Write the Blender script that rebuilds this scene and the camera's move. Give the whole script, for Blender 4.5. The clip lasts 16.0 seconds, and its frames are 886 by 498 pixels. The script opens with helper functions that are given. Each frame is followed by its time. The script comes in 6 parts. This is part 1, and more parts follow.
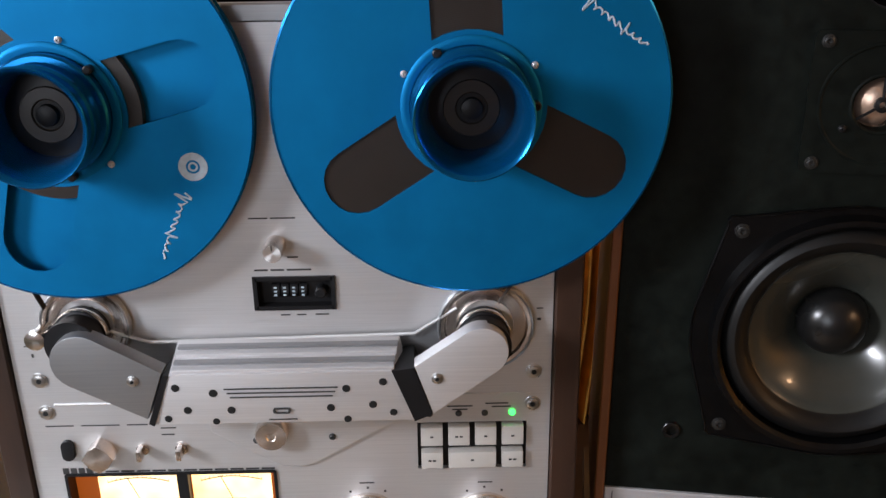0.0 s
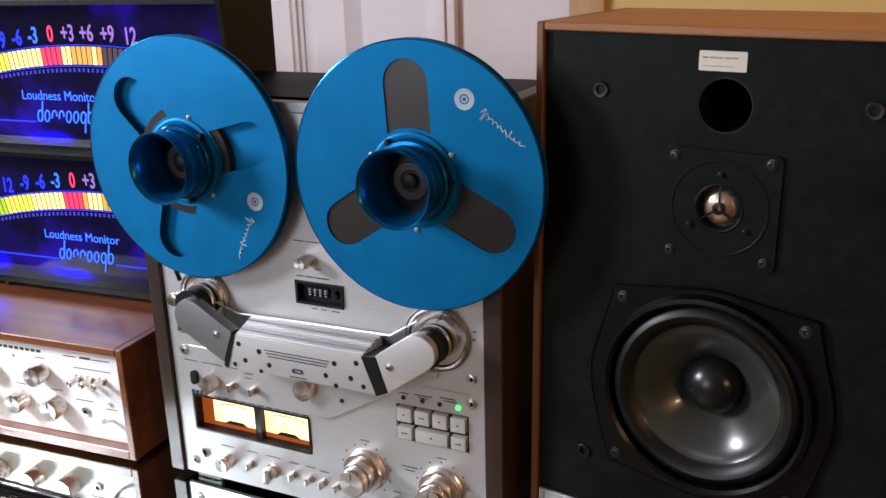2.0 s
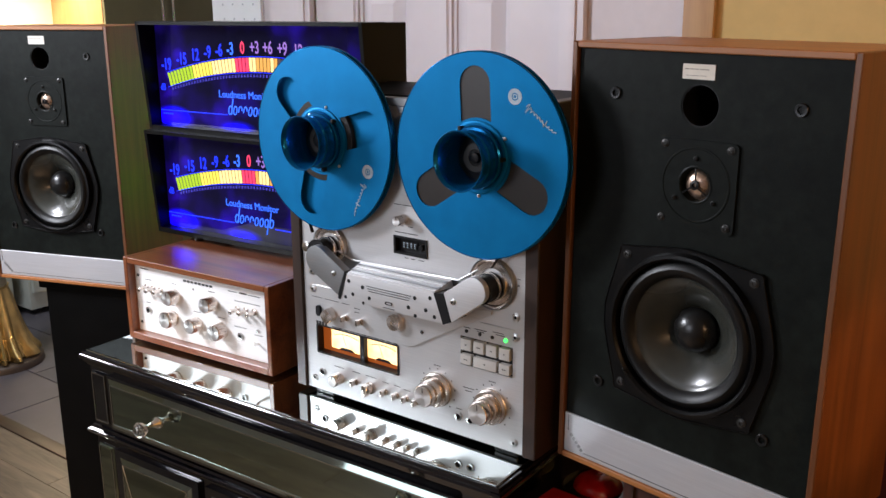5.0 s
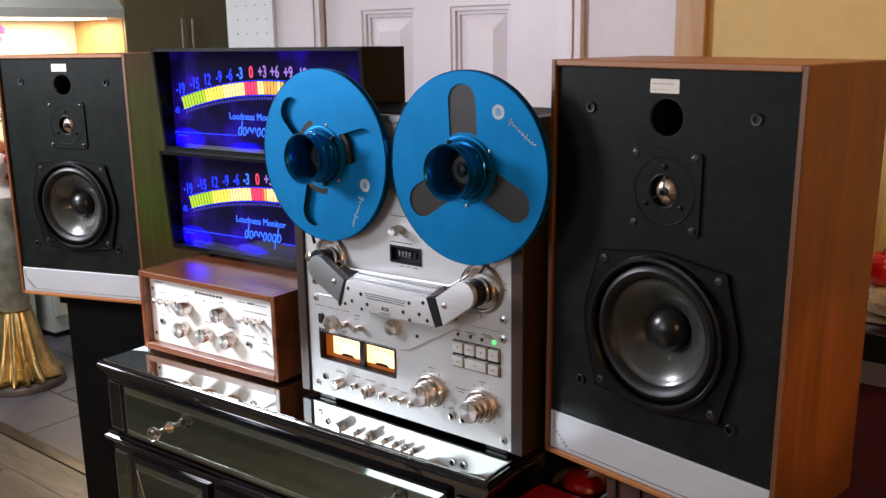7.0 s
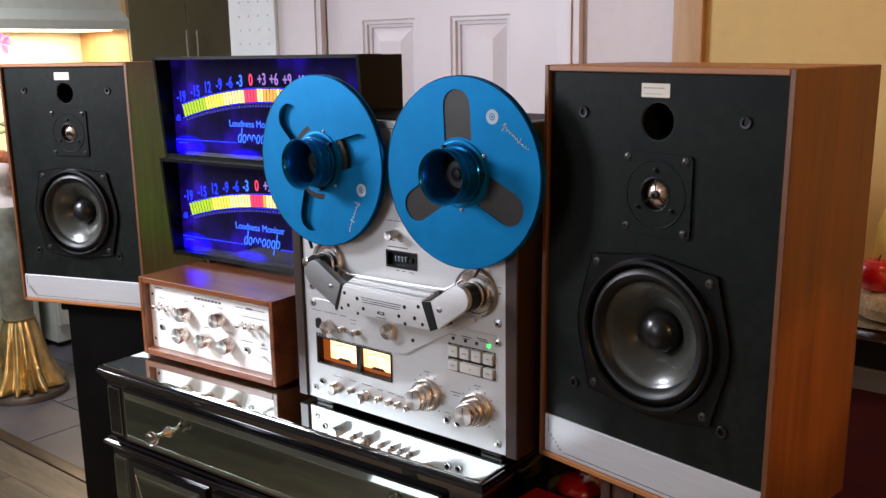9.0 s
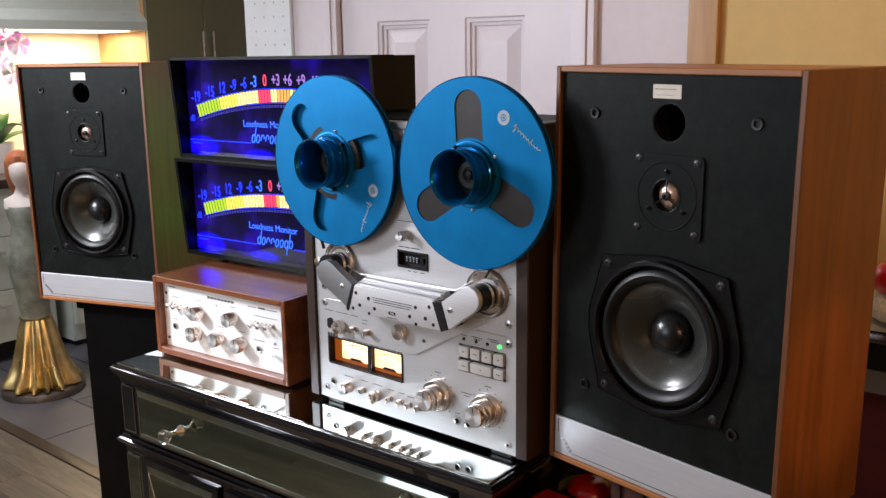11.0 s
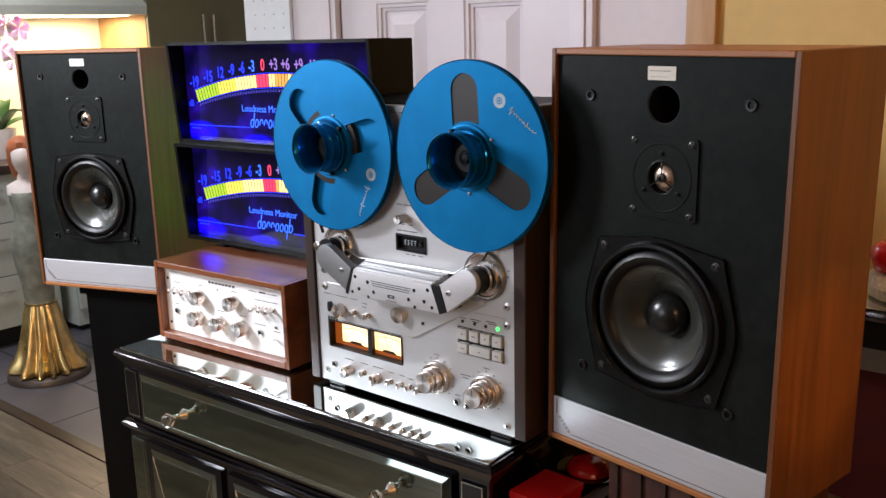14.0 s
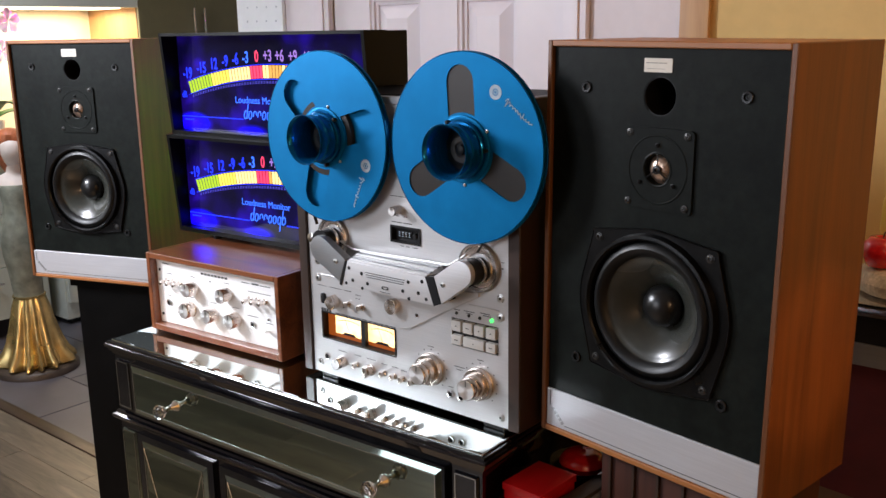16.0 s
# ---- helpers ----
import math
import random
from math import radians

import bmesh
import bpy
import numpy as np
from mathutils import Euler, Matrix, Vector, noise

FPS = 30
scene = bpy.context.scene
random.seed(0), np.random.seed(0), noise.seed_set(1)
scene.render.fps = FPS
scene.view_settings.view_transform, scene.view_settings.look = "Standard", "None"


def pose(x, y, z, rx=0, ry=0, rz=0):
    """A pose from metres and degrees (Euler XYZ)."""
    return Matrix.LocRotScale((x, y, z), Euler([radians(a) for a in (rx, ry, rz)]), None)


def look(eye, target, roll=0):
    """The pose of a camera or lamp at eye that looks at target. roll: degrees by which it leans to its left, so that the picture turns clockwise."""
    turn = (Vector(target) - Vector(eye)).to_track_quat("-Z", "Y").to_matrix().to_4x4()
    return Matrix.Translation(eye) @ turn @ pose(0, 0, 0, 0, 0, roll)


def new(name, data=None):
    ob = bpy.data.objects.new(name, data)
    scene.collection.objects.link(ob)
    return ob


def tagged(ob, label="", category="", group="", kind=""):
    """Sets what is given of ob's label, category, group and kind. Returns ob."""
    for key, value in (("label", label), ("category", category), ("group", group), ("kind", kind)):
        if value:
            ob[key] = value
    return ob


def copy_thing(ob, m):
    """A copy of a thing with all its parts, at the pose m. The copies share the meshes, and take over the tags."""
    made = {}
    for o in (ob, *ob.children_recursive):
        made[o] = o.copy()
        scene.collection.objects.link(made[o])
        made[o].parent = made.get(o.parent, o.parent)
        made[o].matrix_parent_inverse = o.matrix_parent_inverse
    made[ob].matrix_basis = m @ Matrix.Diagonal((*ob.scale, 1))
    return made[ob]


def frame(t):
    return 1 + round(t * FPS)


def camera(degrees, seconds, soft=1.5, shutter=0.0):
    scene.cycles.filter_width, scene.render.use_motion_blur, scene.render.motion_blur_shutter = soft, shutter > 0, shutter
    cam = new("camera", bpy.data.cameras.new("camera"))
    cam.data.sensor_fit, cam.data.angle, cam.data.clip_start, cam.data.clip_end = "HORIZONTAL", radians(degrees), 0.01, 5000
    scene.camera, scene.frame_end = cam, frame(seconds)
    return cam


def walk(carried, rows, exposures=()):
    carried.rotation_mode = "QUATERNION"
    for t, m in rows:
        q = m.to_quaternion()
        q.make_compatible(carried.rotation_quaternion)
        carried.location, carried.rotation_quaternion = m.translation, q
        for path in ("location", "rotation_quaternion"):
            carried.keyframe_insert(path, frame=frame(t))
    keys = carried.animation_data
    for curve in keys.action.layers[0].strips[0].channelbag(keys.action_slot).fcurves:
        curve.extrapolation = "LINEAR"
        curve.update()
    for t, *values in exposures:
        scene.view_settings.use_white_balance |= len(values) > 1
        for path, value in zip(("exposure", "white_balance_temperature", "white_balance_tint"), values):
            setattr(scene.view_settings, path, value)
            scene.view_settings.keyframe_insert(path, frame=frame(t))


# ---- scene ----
cam = camera(51.1, 16.0)
PATH = [
    (0, (0.011, -0.033, 1.432), (0.033, 1.829, 0.703), -0.8),
    (0.5, (0.113, -0.107, 1.488), (-0.133, 1.745, 0.772), -1.1),
    (1, (0.225, -0.16, 1.506), (-0.256, 1.667, 0.849), -1.5),
    (1.5, (0.349, -0.199, 1.51), (-0.348, 1.569, 0.887), -1.2),
    (2, (0.44, -0.201, 1.502), (-0.38, 1.52, 0.896), -1.6),
    (2.5, (0.538, -0.203, 1.503), (-0.436, 1.435, 0.896), -0.9),
    (3, (0.595, -0.247, 1.489), (-0.462, 1.346, 0.903), -1.2),
    (3.5, (0.621, -0.293, 1.488), (-0.458, 1.291, 0.917), -0.7),
    (4, (0.653, -0.331, 1.482), (-0.451, 1.243, 0.931), -0.4),
    (4.5, (0.689, -0.362, 1.48), (-0.461, 1.188, 0.954), -0.3),
    (5, (0.721, -0.389, 1.481), (-0.454, 1.149, 0.977), -0.3),
    (7.5, (0.813, -0.434, 1.466), (-0.409, 1.089, 1.032), -0.9),
    (8, (0.817, -0.437, 1.462), (-0.404, 1.09, 1.037), -0.9),
    (8.5, (0.822, -0.433, 1.462), (-0.401, 1.092, 1.04), -0.9),
    (9, (0.824, -0.431, 1.461), (-0.407, 1.089, 1.044), -0.9),
    (11.5, (0.833, -0.425, 1.46), (-0.429, 1.07, 1.045), -0.9),
    (12, (0.836, -0.421, 1.464), (-0.428, 1.07, 1.04), -1.1),
    (12.5, (0.838, -0.423, 1.464), (-0.427, 1.066, 1.035), -1.0),
    (13, (0.842, -0.429, 1.467), (-0.417, 1.062, 1.029), -1.1),
    (13.5, (0.842, -0.424, 1.463), (-0.418, 1.064, 1.018), -1.2),
    (14, (0.841, -0.426, 1.464), (-0.419, 1.06, 1.011), -1.4),
    (14.5, (0.839, -0.43, 1.46), (-0.418, 1.058, 1.006), -1.2),
    (15, (0.841, -0.436, 1.46), (-0.413, 1.054, 1.003), -1.2),
    (15.5, (0.84, -0.438, 1.457), (-0.406, 1.059, 1.002), -1.1),
    (16, (0.836, -0.433, 1.456), (-0.405, 1.067, 0.997), -0.9),
]
walk(cam, [(t, look(eye, target, roll)) for t, eye, target, roll in PATH], [(0.0, 0.0, 6500, 15), (0.5, 0.1, 6500, 15), (1.5, -0.05, 6500, 15), (2.5, -0.1, 6500, 15), (4.0, -0.22, 6500, 15), (5.0, -0.2, 6500, 15), (7.5, -0.08, 6500, 15), (16.0, -0.08, 6500, 15)])

# ---- world, lights ----
world = bpy.data.worlds.new("world")
scene.world = world
world.use_nodes = True
world.node_tree.nodes["Background"].inputs[0].default_value = (0.5, 0.6, 0.8, 1)
world.node_tree.nodes["Background"].inputs[1].default_value = 0.05


def area(name, eye, target, sx, sy, watts, colour, spread=180):
    lamp = bpy.data.lights.new(name, "AREA")
    lamp.shape, lamp.size, lamp.size_y, lamp.energy, lamp.color = "RECTANGLE", sx, sy, watts, colour
    ob = new(name, lamp)
    lamp.spread = radians(spread)
    ob.matrix_world = look(eye, target)
    return ob


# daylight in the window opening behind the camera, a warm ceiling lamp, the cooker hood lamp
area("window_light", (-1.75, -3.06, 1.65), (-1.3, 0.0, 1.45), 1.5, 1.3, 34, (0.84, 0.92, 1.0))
# unseen area lamp, added for light from the upper left on the amplifier
area("left_key_light", (-1.65, -0.35, 1.85), (-0.5, 0.6, 0.95), 0.40, 0.40, 19.5, (0.87, 0.93, 1.0), 110)
# unseen area lamp added to brighten the kitchen floor
area("kitchen_fill_light", (-2.9, 0.9, 2.55), (-2.9, 0.9, 0.0), 0.5, 0.5, 36, (0.95, 0.96, 1.0))
area("ceiling_lamp_light", (1.1, 0.72, 2.52), (1.1, 0.72, 0.0), 0.4, 0.4, 6.5, (1.0, 0.55, 0.22))
area("floor_lamp_light", (1.75, -0.75, 1.75), (0.3, 0.6, 1.1), 0.14, 0.14, 5, (1.0, 0.60, 0.32))
# unseen warm spot added to throw a low band of light across the loudspeaker
side_spot = bpy.data.lights.new("side_spot_light", "SPOT")
side_spot.energy, side_spot.color, side_spot.shadow_soft_size = 32, (1.0, 0.50, 0.20), 0.03
side_spot.spot_size, side_spot.spot_blend = radians(9.5), 0.25
new("side_spot_light", side_spot).matrix_world = look((1.70, -0.05, 1.36), (0.508, 0.655, 1.065))
# unseen warm area lamp added for the warm patch on the floor
area("floor_fill_light", (0.95, -1.65, 1.55), (-0.85, 0.05, 0.0), 0.16, 0.16, 12, (1.0, 0.62, 0.34), 46)
# unseen lamp warming the side wall, added for warm reflections in the knobs
area("side_wall_bounce", (2.10, -0.10, 1.30), (2.6, 0.0, 1.1), 0.25, 0.25, 9, (1.0, 0.56, 0.26))
area("hood_light", (-3.93, 2.1, 1.585), (-3.93, 2.1, 0.0), 0.3, 0.7, 14, (1.0, 0.80, 0.50))

# ---- materials ----
class Nodes:
    def __init__(self, name):
        self.m = bpy.data.materials.new(name)
        self.m.use_nodes = True
        self.t = self.m.node_tree
        self.b = self.t.nodes["Principled BSDF"]
        self.co = self.t.nodes.new("ShaderNodeTexCoord")

    def add(self, kind, **values):
        n = self.t.nodes.new("ShaderNode" + kind)
        for key, v in values.items():
            n.inputs[key.replace("_", " ")].default_value = v
        return n

    def link(self, a, b):
        self.t.links.new(a, b)

    def mapped(self, scale, rot=(0, 0, 0)):
        n = self.add("Mapping")
        n.inputs["Scale"].default_value = scale
        n.inputs["Rotation"].default_value = rot
        self.link(self.co.outputs["Object"], n.inputs["Vector"])
        return n.outputs[0]

    def noise(self, vec, scale, detail=4, rough=0.55, dist=0.0):
        n = self.add("TexNoise", Scale=scale, Detail=detail, Roughness=rough, Distortion=dist)
        self.link(vec, n.inputs["Vector"])
        return n.outputs["Fac"]

    def ramp(self, fac, stops):
        n = self.t.nodes.new("ShaderNodeValToRGB")
        e = n.color_ramp.elements
        while len(e) < len(stops):
            e.new(0.5)
        for el, (p, c) in zip(e, stops):
            el.position, el.color = p, (*c, 1)
        self.link(fac, n.inputs[0])
        return n.outputs[0]

    def bump(self, fac, strength, distance):
        n = self.add("Bump", Strength=strength, Distance=distance)
        self.link(fac, n.inputs["Height"])
        self.link(n.outputs[0], self.b.inputs["Normal"])

    def rough(self, fac, lo, hi):
        n = self.add("MapRange")
        n.inputs["To Min"].default_value, n.inputs["To Max"].default_value = lo, hi
        self.link(fac, n.inputs["Value"])
        self.link(n.outputs[0], self.b.inputs["Roughness"])


def mix(a, b, f):
    return tuple(x + (y - x) * f for x, y in zip(a, b))


def plain(name, colour, rough=0.5, metal=0.0, vary=0.12, scale=60, bump=0.0, coat=0.0, spec=0.5):
    """Paint, plastic, metal: a colour that varies at two scales, with uneven gloss."""
    n = Nodes(name)
    v = n.mapped((1, 1, 1))
    big, fine = n.noise(v, scale * 0.12, 3), n.noise(v, scale, 5)
    m = n.add("Math")
    m.operation = "MULTIPLY"
    n.link(big, m.inputs[0])
    n.link(fine, m.inputs[1])
    dark, light = tuple(c * (1 - vary) for c in colour), tuple(min(1, c * (1 + vary)) for c in colour)
    n.link(n.ramp(m.outputs[0], [(0.12, dark), (0.4, light)]), n.b.inputs["Base Color"])
    n.b.inputs["Metallic"].default_value = metal
    n.b.inputs["Coat Weight"].default_value = coat
    n.b.inputs["Specular IOR Level"].default_value = spec
    n.rough(big, max(0.02, rough - 0.07), min(1, rough + 0.07))
    if bump:
        n.bump(fine, bump, 0.001)
    return n.m


def brushed(name, colour, rough, metal, axis=0):
    """Brushed aluminium, the strokes along one axis."""
    n = Nodes(name)
    s = [900, 900, 900]
    s[axis] = 14
    stroke = n.noise(n.mapped(tuple(s)), 1, 3)
    cloud = n.noise(n.mapped((1, 1, 1)), 7, 3)
    n.link(n.ramp(stroke, [(0.3, tuple(c * 0.9 for c in colour)), (0.7, colour)]), n.b.inputs["Base Color"])
    n.b.inputs["Metallic"].default_value = metal
    n.rough(cloud, rough - 0.06, rough + 0.08)
    n.bump(stroke, 0.06, 0.0004)
    return n.m


def wood(name, dark, light, axis, rough=0.4, coat=0.0, scale=1.0, figure=9.0):
    """Veneer with the grain along one axis: broad figure, fine pores, uneven gloss."""
    n = Nodes(name)
    s = [figure * scale] * 3
    s[axis] = 0.9 * scale
    vec = n.mapped(tuple(s))
    broad = n.noise(vec, 1.6, 5, 0.6, 1.2)
    f = [260 * scale] * 3
    f[axis] = 5 * scale
    pore = n.noise(n.mapped(tuple(f)), 1, 4)
    m = n.add("Math")
    m.operation = "MULTIPLY_ADD"
    m.inputs[1].default_value = 0.35
    n.link(pore, m.inputs[0])
    n.link(broad, m.inputs[2])
    n.link(n.ramp(m.outputs[0], [(0.45, dark), (0.68, mix(dark, light, 0.6)), (0.88, light)]), n.b.inputs["Base Color"])
    n.rough(broad, rough - 0.05, rough + 0.1)
    n.b.inputs["Coat Weight"].default_value = coat
    n.b.inputs["Coat Roughness"].default_value = 0.22
    n.bump(pore, 0.12, 0.0006)
    return n.m


def glow(name, colour, strength, base=(0.02, 0.02, 0.02)):
    n = Nodes(name)
    n.b.inputs["Base Color"].default_value = (*base, 1)
    n.b.inputs["Emission Color"].default_value = (*colour, 1)
    n.b.inputs["Emission Strength"].default_value = strength
    n.b.inputs["Roughness"].default_value = 0.3
    n.b.inputs["Specular IOR Level"].default_value = 0.08
    return n.m


ALU = brushed("brushed_aluminium", (0.71, 0.71, 0.715), 0.42, 0.75)
ALU_FACE = brushed("amplifier_face_aluminium", (0.93, 0.93, 0.92), 0.40, 0.0)
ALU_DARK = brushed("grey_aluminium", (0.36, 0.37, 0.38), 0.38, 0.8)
STRIP = brushed("anodised_strip", (0.62, 0.63, 0.66), 0.45, 0.6)
CHROME = plain("chrome", (0.82, 0.80, 0.77), 0.16, 1.0, 0.05)
# warm tint of the bare metal stands in for warm light it reflects
KNOB = plain("spun_knob_metal", (0.80, 0.73, 0.68), 0.24, 1.0, 0.12, 300)
TURNED = plain("turned_aluminium_cap", (0.90, 0.89, 0.88), 0.34, 0.9, 0.06, 300)
for turned in (KNOB, TURNED):
    spun = turned.node_tree.nodes.new("ShaderNodeTangent")
    spun.direction_type, spun.axis = "RADIAL", "Y"
    turned.node_tree.links.new(spun.outputs[0], turned.node_tree.nodes["Principled BSDF"].inputs["Tangent"])
    turned.node_tree.nodes["Principled BSDF"].inputs["Anisotropic"].default_value = 0.75
HEAD_ALU = brushed("head_cover_aluminium", (0.76, 0.76, 0.77), 0.45, 0.7)
SOCKET = plain("grille_socket_plastic", (0.004, 0.004, 0.004), 0.35, 0.0, 0.2, 120, 0.0, 0.0, 0.45)
BLACK_SCREW = plain("blackened_screw", (0.035, 0.034, 0.032), 0.32, 0.4, 0.2, 300)
WOOFER_FRAME = plain("woofer_frame_black", (0.0025, 0.0025, 0.0027), 0.30, 0.0, 0.3, 250, 0.15, 0.0, 0.25)
GOLD_CLOTH = plain("golden_cloth_satin", (0.85, 0.48, 0.11), 0.4, 0.15, 0.3, 30, 0.2)
KEY_CAP = plain("cream_key_plastic", (0.50, 0.485, 0.455), 0.42, 0.0, 0.06, 90)
SCREW = plain("screw_metal", (0.66, 0.66, 0.65), 0.28, 1.0, 0.1, 400)
BLUE = plain("blue_anodised_aluminium", (0.0, 0.155, 0.37), 0.48, 0.55, 0.10, 25, 0.0, 0.0, 0.12)
BLUE_HUB = plain("blue_anodised_hub", (0.0, 0.125, 0.34), 0.20, 0.75, 0.06, 40, 0.0, 0.0, 0.3)


def tape_material():
    """Wound tape: fine rings of uneven tone round the hub."""
    n = Nodes("brown_tape")
    w = n.add("TexWave", Scale=230.0, Distortion=1.5, Detail=3.0)
    w.wave_type, w.rings_direction = "RINGS", "Y"
    n.link(n.co.outputs["Object"], w.inputs["Vector"])
    big = n.noise(n.mapped((1, 1, 1)), 40, 4)
    m = n.add("Math")
    m.operation = "MULTIPLY"
    n.link(w.outputs["Fac"], m.inputs[0])
    n.link(big, m.inputs[1])
    n.link(n.ramp(m.outputs[0], [(0.1, (0.017, 0.013, 0.011)), (0.45, (0.022, 0.017, 0.014)), (0.7, (0.032, 0.026, 0.023))]), n.b.inputs["Base Color"])
    n.rough(w.outputs["Fac"], 0.28, 0.42)
    n.bump(w.outputs["Fac"], 0.05, 0.0004)
    return n.m


TAPE = tape_material()
BLACK = plain("black_plastic", (0.008, 0.008, 0.009), 0.42, 0.0, 0.2, 120, 0.0, 0.0, 0.3)
BLACK_METAL = plain("black_painted_metal", (0.003, 0.003, 0.003), 0.45, 0.0, 0.2, 150, 0.15, 0.0, 0.03)
METER_BLACK = plain("satin_black_sheet_metal", (0.003, 0.003, 0.003), 0.34, 0.0, 0.2, 150, 0.1, 0.0, 0.12)
HOLE = plain("black_hole", (0.003, 0.003, 0.003), 0.9, 0.0, 0.1)
LACQUER = plain("black_lacquer", (0.002, 0.002, 0.003), 0.08, 0.0, 0.2, 20, 0.0, 0.0, 0.80)
RUBBER = plain("rubber_surround", (0.0045, 0.0045, 0.0045), 0.40, 0.0, 0.2, 200, 0.0, 0.0, 0.35)
FRAME_BLACK = plain("cast_frame_black", (0.007, 0.007, 0.008), 0.38, 0.0, 0.25, 250, 0.2, 0.0, 0.3)
BAFFLE = plain("baffle_black_paint", (0.0056, 0.0075, 0.0062), 0.46, 0.0, 0.5, 90, 0.30, 0.0, 0.11)
CONE = plain("polymer_cone", (0.036, 0.038, 0.032), 0.27, 0.0, 0.35, 16, 0.0, 0.2)
DUSTCAP = plain("dust_cap_black", (0.007, 0.007, 0.007), 0.28, 0.0, 0.2, 120)
DOME = plain("tweeter_dome", (0.70, 0.50, 0.38), 0.28, 0.8, 0.15, 200)
PAPER = plain("cream_label", (0.74, 0.70, 0.62), 0.6, 0.0, 0.06, 90)
INK = plain("dark_ink", (0.03, 0.03, 0.03), 0.6, 0.0, 0.1)
FAINT_INK = plain("faded_print", (0.33, 0.30, 0.26), 0.6, 0.0, 0.2)
WHITE_INK = plain("white_print", (0.42, 0.52, 0.60), 0.6, 0.0, 0.15, 300)
WALNUT = wood("walnut_veneer", (0.085, 0.022, 0.009), (0.27, 0.085, 0.028), 0, 0.30, 0.65)
# deck's walnut darkened further; the shade on its side panel is in the tone
WALNUT_V = wood("walnut_veneer_upright", (0.016, 0.008, 0.005), (0.042, 0.019, 0.011), 2, 0.42)
# side veneer kept darker than the top, for the shade on the sides
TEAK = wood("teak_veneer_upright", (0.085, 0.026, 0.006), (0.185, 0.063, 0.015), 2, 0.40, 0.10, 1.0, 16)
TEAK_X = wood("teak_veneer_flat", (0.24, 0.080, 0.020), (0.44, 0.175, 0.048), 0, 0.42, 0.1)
WALL = plain("white_wall_paint", (0.72, 0.66, 0.69), 0.7, 0.0, 0.03, 30, 0.1)
DOOR_PAINT = plain("white_door_paint", (0.70, 0.635, 0.67), 0.45, 0.0, 0.03, 14, 0.05)
# yellow lamplight on the wall is put into this ochre
LAMPLIT_OCHRE = plain("lamplit_ochre_wall", (0.66, 0.46, 0.18), 0.75, 0.0, 0.05, 25, 0.1)
OLIVE = plain("olive_cabinet_paint", (0.150, 0.138, 0.070), 0.36, 0.0, 0.06, 20)
SAGE = plain("pale_sage_paint", (0.42, 0.46, 0.40), 0.4, 0.0, 0.05, 20)
HOOD = plain("hood_enamel", (0.52, 0.57, 0.52), 0.35, 0.0, 0.05, 20)
SPLASH = plain("cream_backsplash", (0.80, 0.72, 0.56), 0.5, 0.0, 0.05, 20)
MAPLE = wood("pale_wood_panel", (0.42, 0.22, 0.09), (0.56, 0.33, 0.15), 2, 0.5)
CEIL = plain("ceiling_paint", (0.75, 0.74, 0.72), 0.8, 0.0, 0.03, 20)
GOLD = plain("gold_paint", (0.52, 0.40, 0.17), 0.28, 0.9, 0.30, 25)
RED = plain("red_lacquer", (0.58, 0.010, 0.012), 0.25, 0.0, 0.15, 20, 0.0, 0.5)
DARKRED = plain("dark_red_paint", (0.075, 0.008, 0.012), 0.5, 0.0, 0.2, 20)
DARKWOOD = wood("dark_stained_wood", (0.018, 0.010, 0.007), (0.05, 0.028, 0.018), 0, 0.35, 0.2)
REDWOOD = wood("red_brown_wood", (0.030, 0.009, 0.005), (0.075, 0.022, 0.012), 2, 0.45)
RAILWOOD = wood("grey_brown_wood", (0.030, 0.022, 0.015), (0.075, 0.055, 0.038), 1, 0.45)
YELLOW = plain("yellow_glaze", (0.80, 0.48, 0.07), 0.3, 0.0, 0.1, 20)
SLOT_GREEN = glow("slot_green", (0.02, 1.0, 0.05), 22.0)
SLOT_VIOLET = glow("slot_violet", (0.30, 0.03, 1.0), 80.0)
GREEN_LED = glow("green_led", (0.02, 1.0, 0.08), 5.0)
LEAF = plain("orchid_leaf", (0.02, 0.085, 0.014), 0.35, 0.0, 0.2, 30)
PETAL = plain("orchid_petal", (0.92, 0.80, 0.93), 0.55, 0.0, 0.2, 40)
PETAL.node_tree.nodes["Principled BSDF"].inputs["Subsurface Weight"].default_value = 0.9
PETAL.node_tree.nodes["Principled BSDF"].inputs["Subsurface Radius"].default_value = (0.05, 0.03, 0.05)
STATUE_BODY = plain("statue_grey_green", (0.26, 0.29, 0.24), 0.55, 0.0, 0.45, 22, 0.3)
STATUE_SKIN = plain("statue_pale", (0.74, 0.68, 0.64), 0.5, 0.0, 0.05, 40)
STATUE_HAIR = plain("statue_orange", (0.42, 0.13, 0.05), 0.5, 0.0, 0.3, 120, 0.4)
GREEN_CLOTH = plain("green_plastic", (0.02, 0.26, 0.07), 0.5, 0.0, 0.1, 40)
BASE_STONE = plain("statue_base_grey", (0.045, 0.036, 0.030), 0.4, 0.0, 0.2, 40)


def mirror_material():
    n = Nodes("mirror_glass")
    n.b.inputs["Base Color"].default_value = (0.64, 0.70, 0.68, 1)
    n.b.inputs["Metallic"].default_value = 1
    n.rough(n.noise(n.mapped((1, 1, 1)), 8), 0.015, 0.04)
    return n.m


# mirror toned dark green in place of the dim room it reflects
def dim_mirror_material():
    n = Nodes("dim_mirror_glass")
    n.b.inputs["Base Color"].default_value = (0.25, 0.31, 0.275, 1)
    n.b.inputs["Metallic"].default_value = 1
    n.rough(n.noise(n.mapped((1, 1, 1)), 8), 0.02, 0.06)
    return n.m


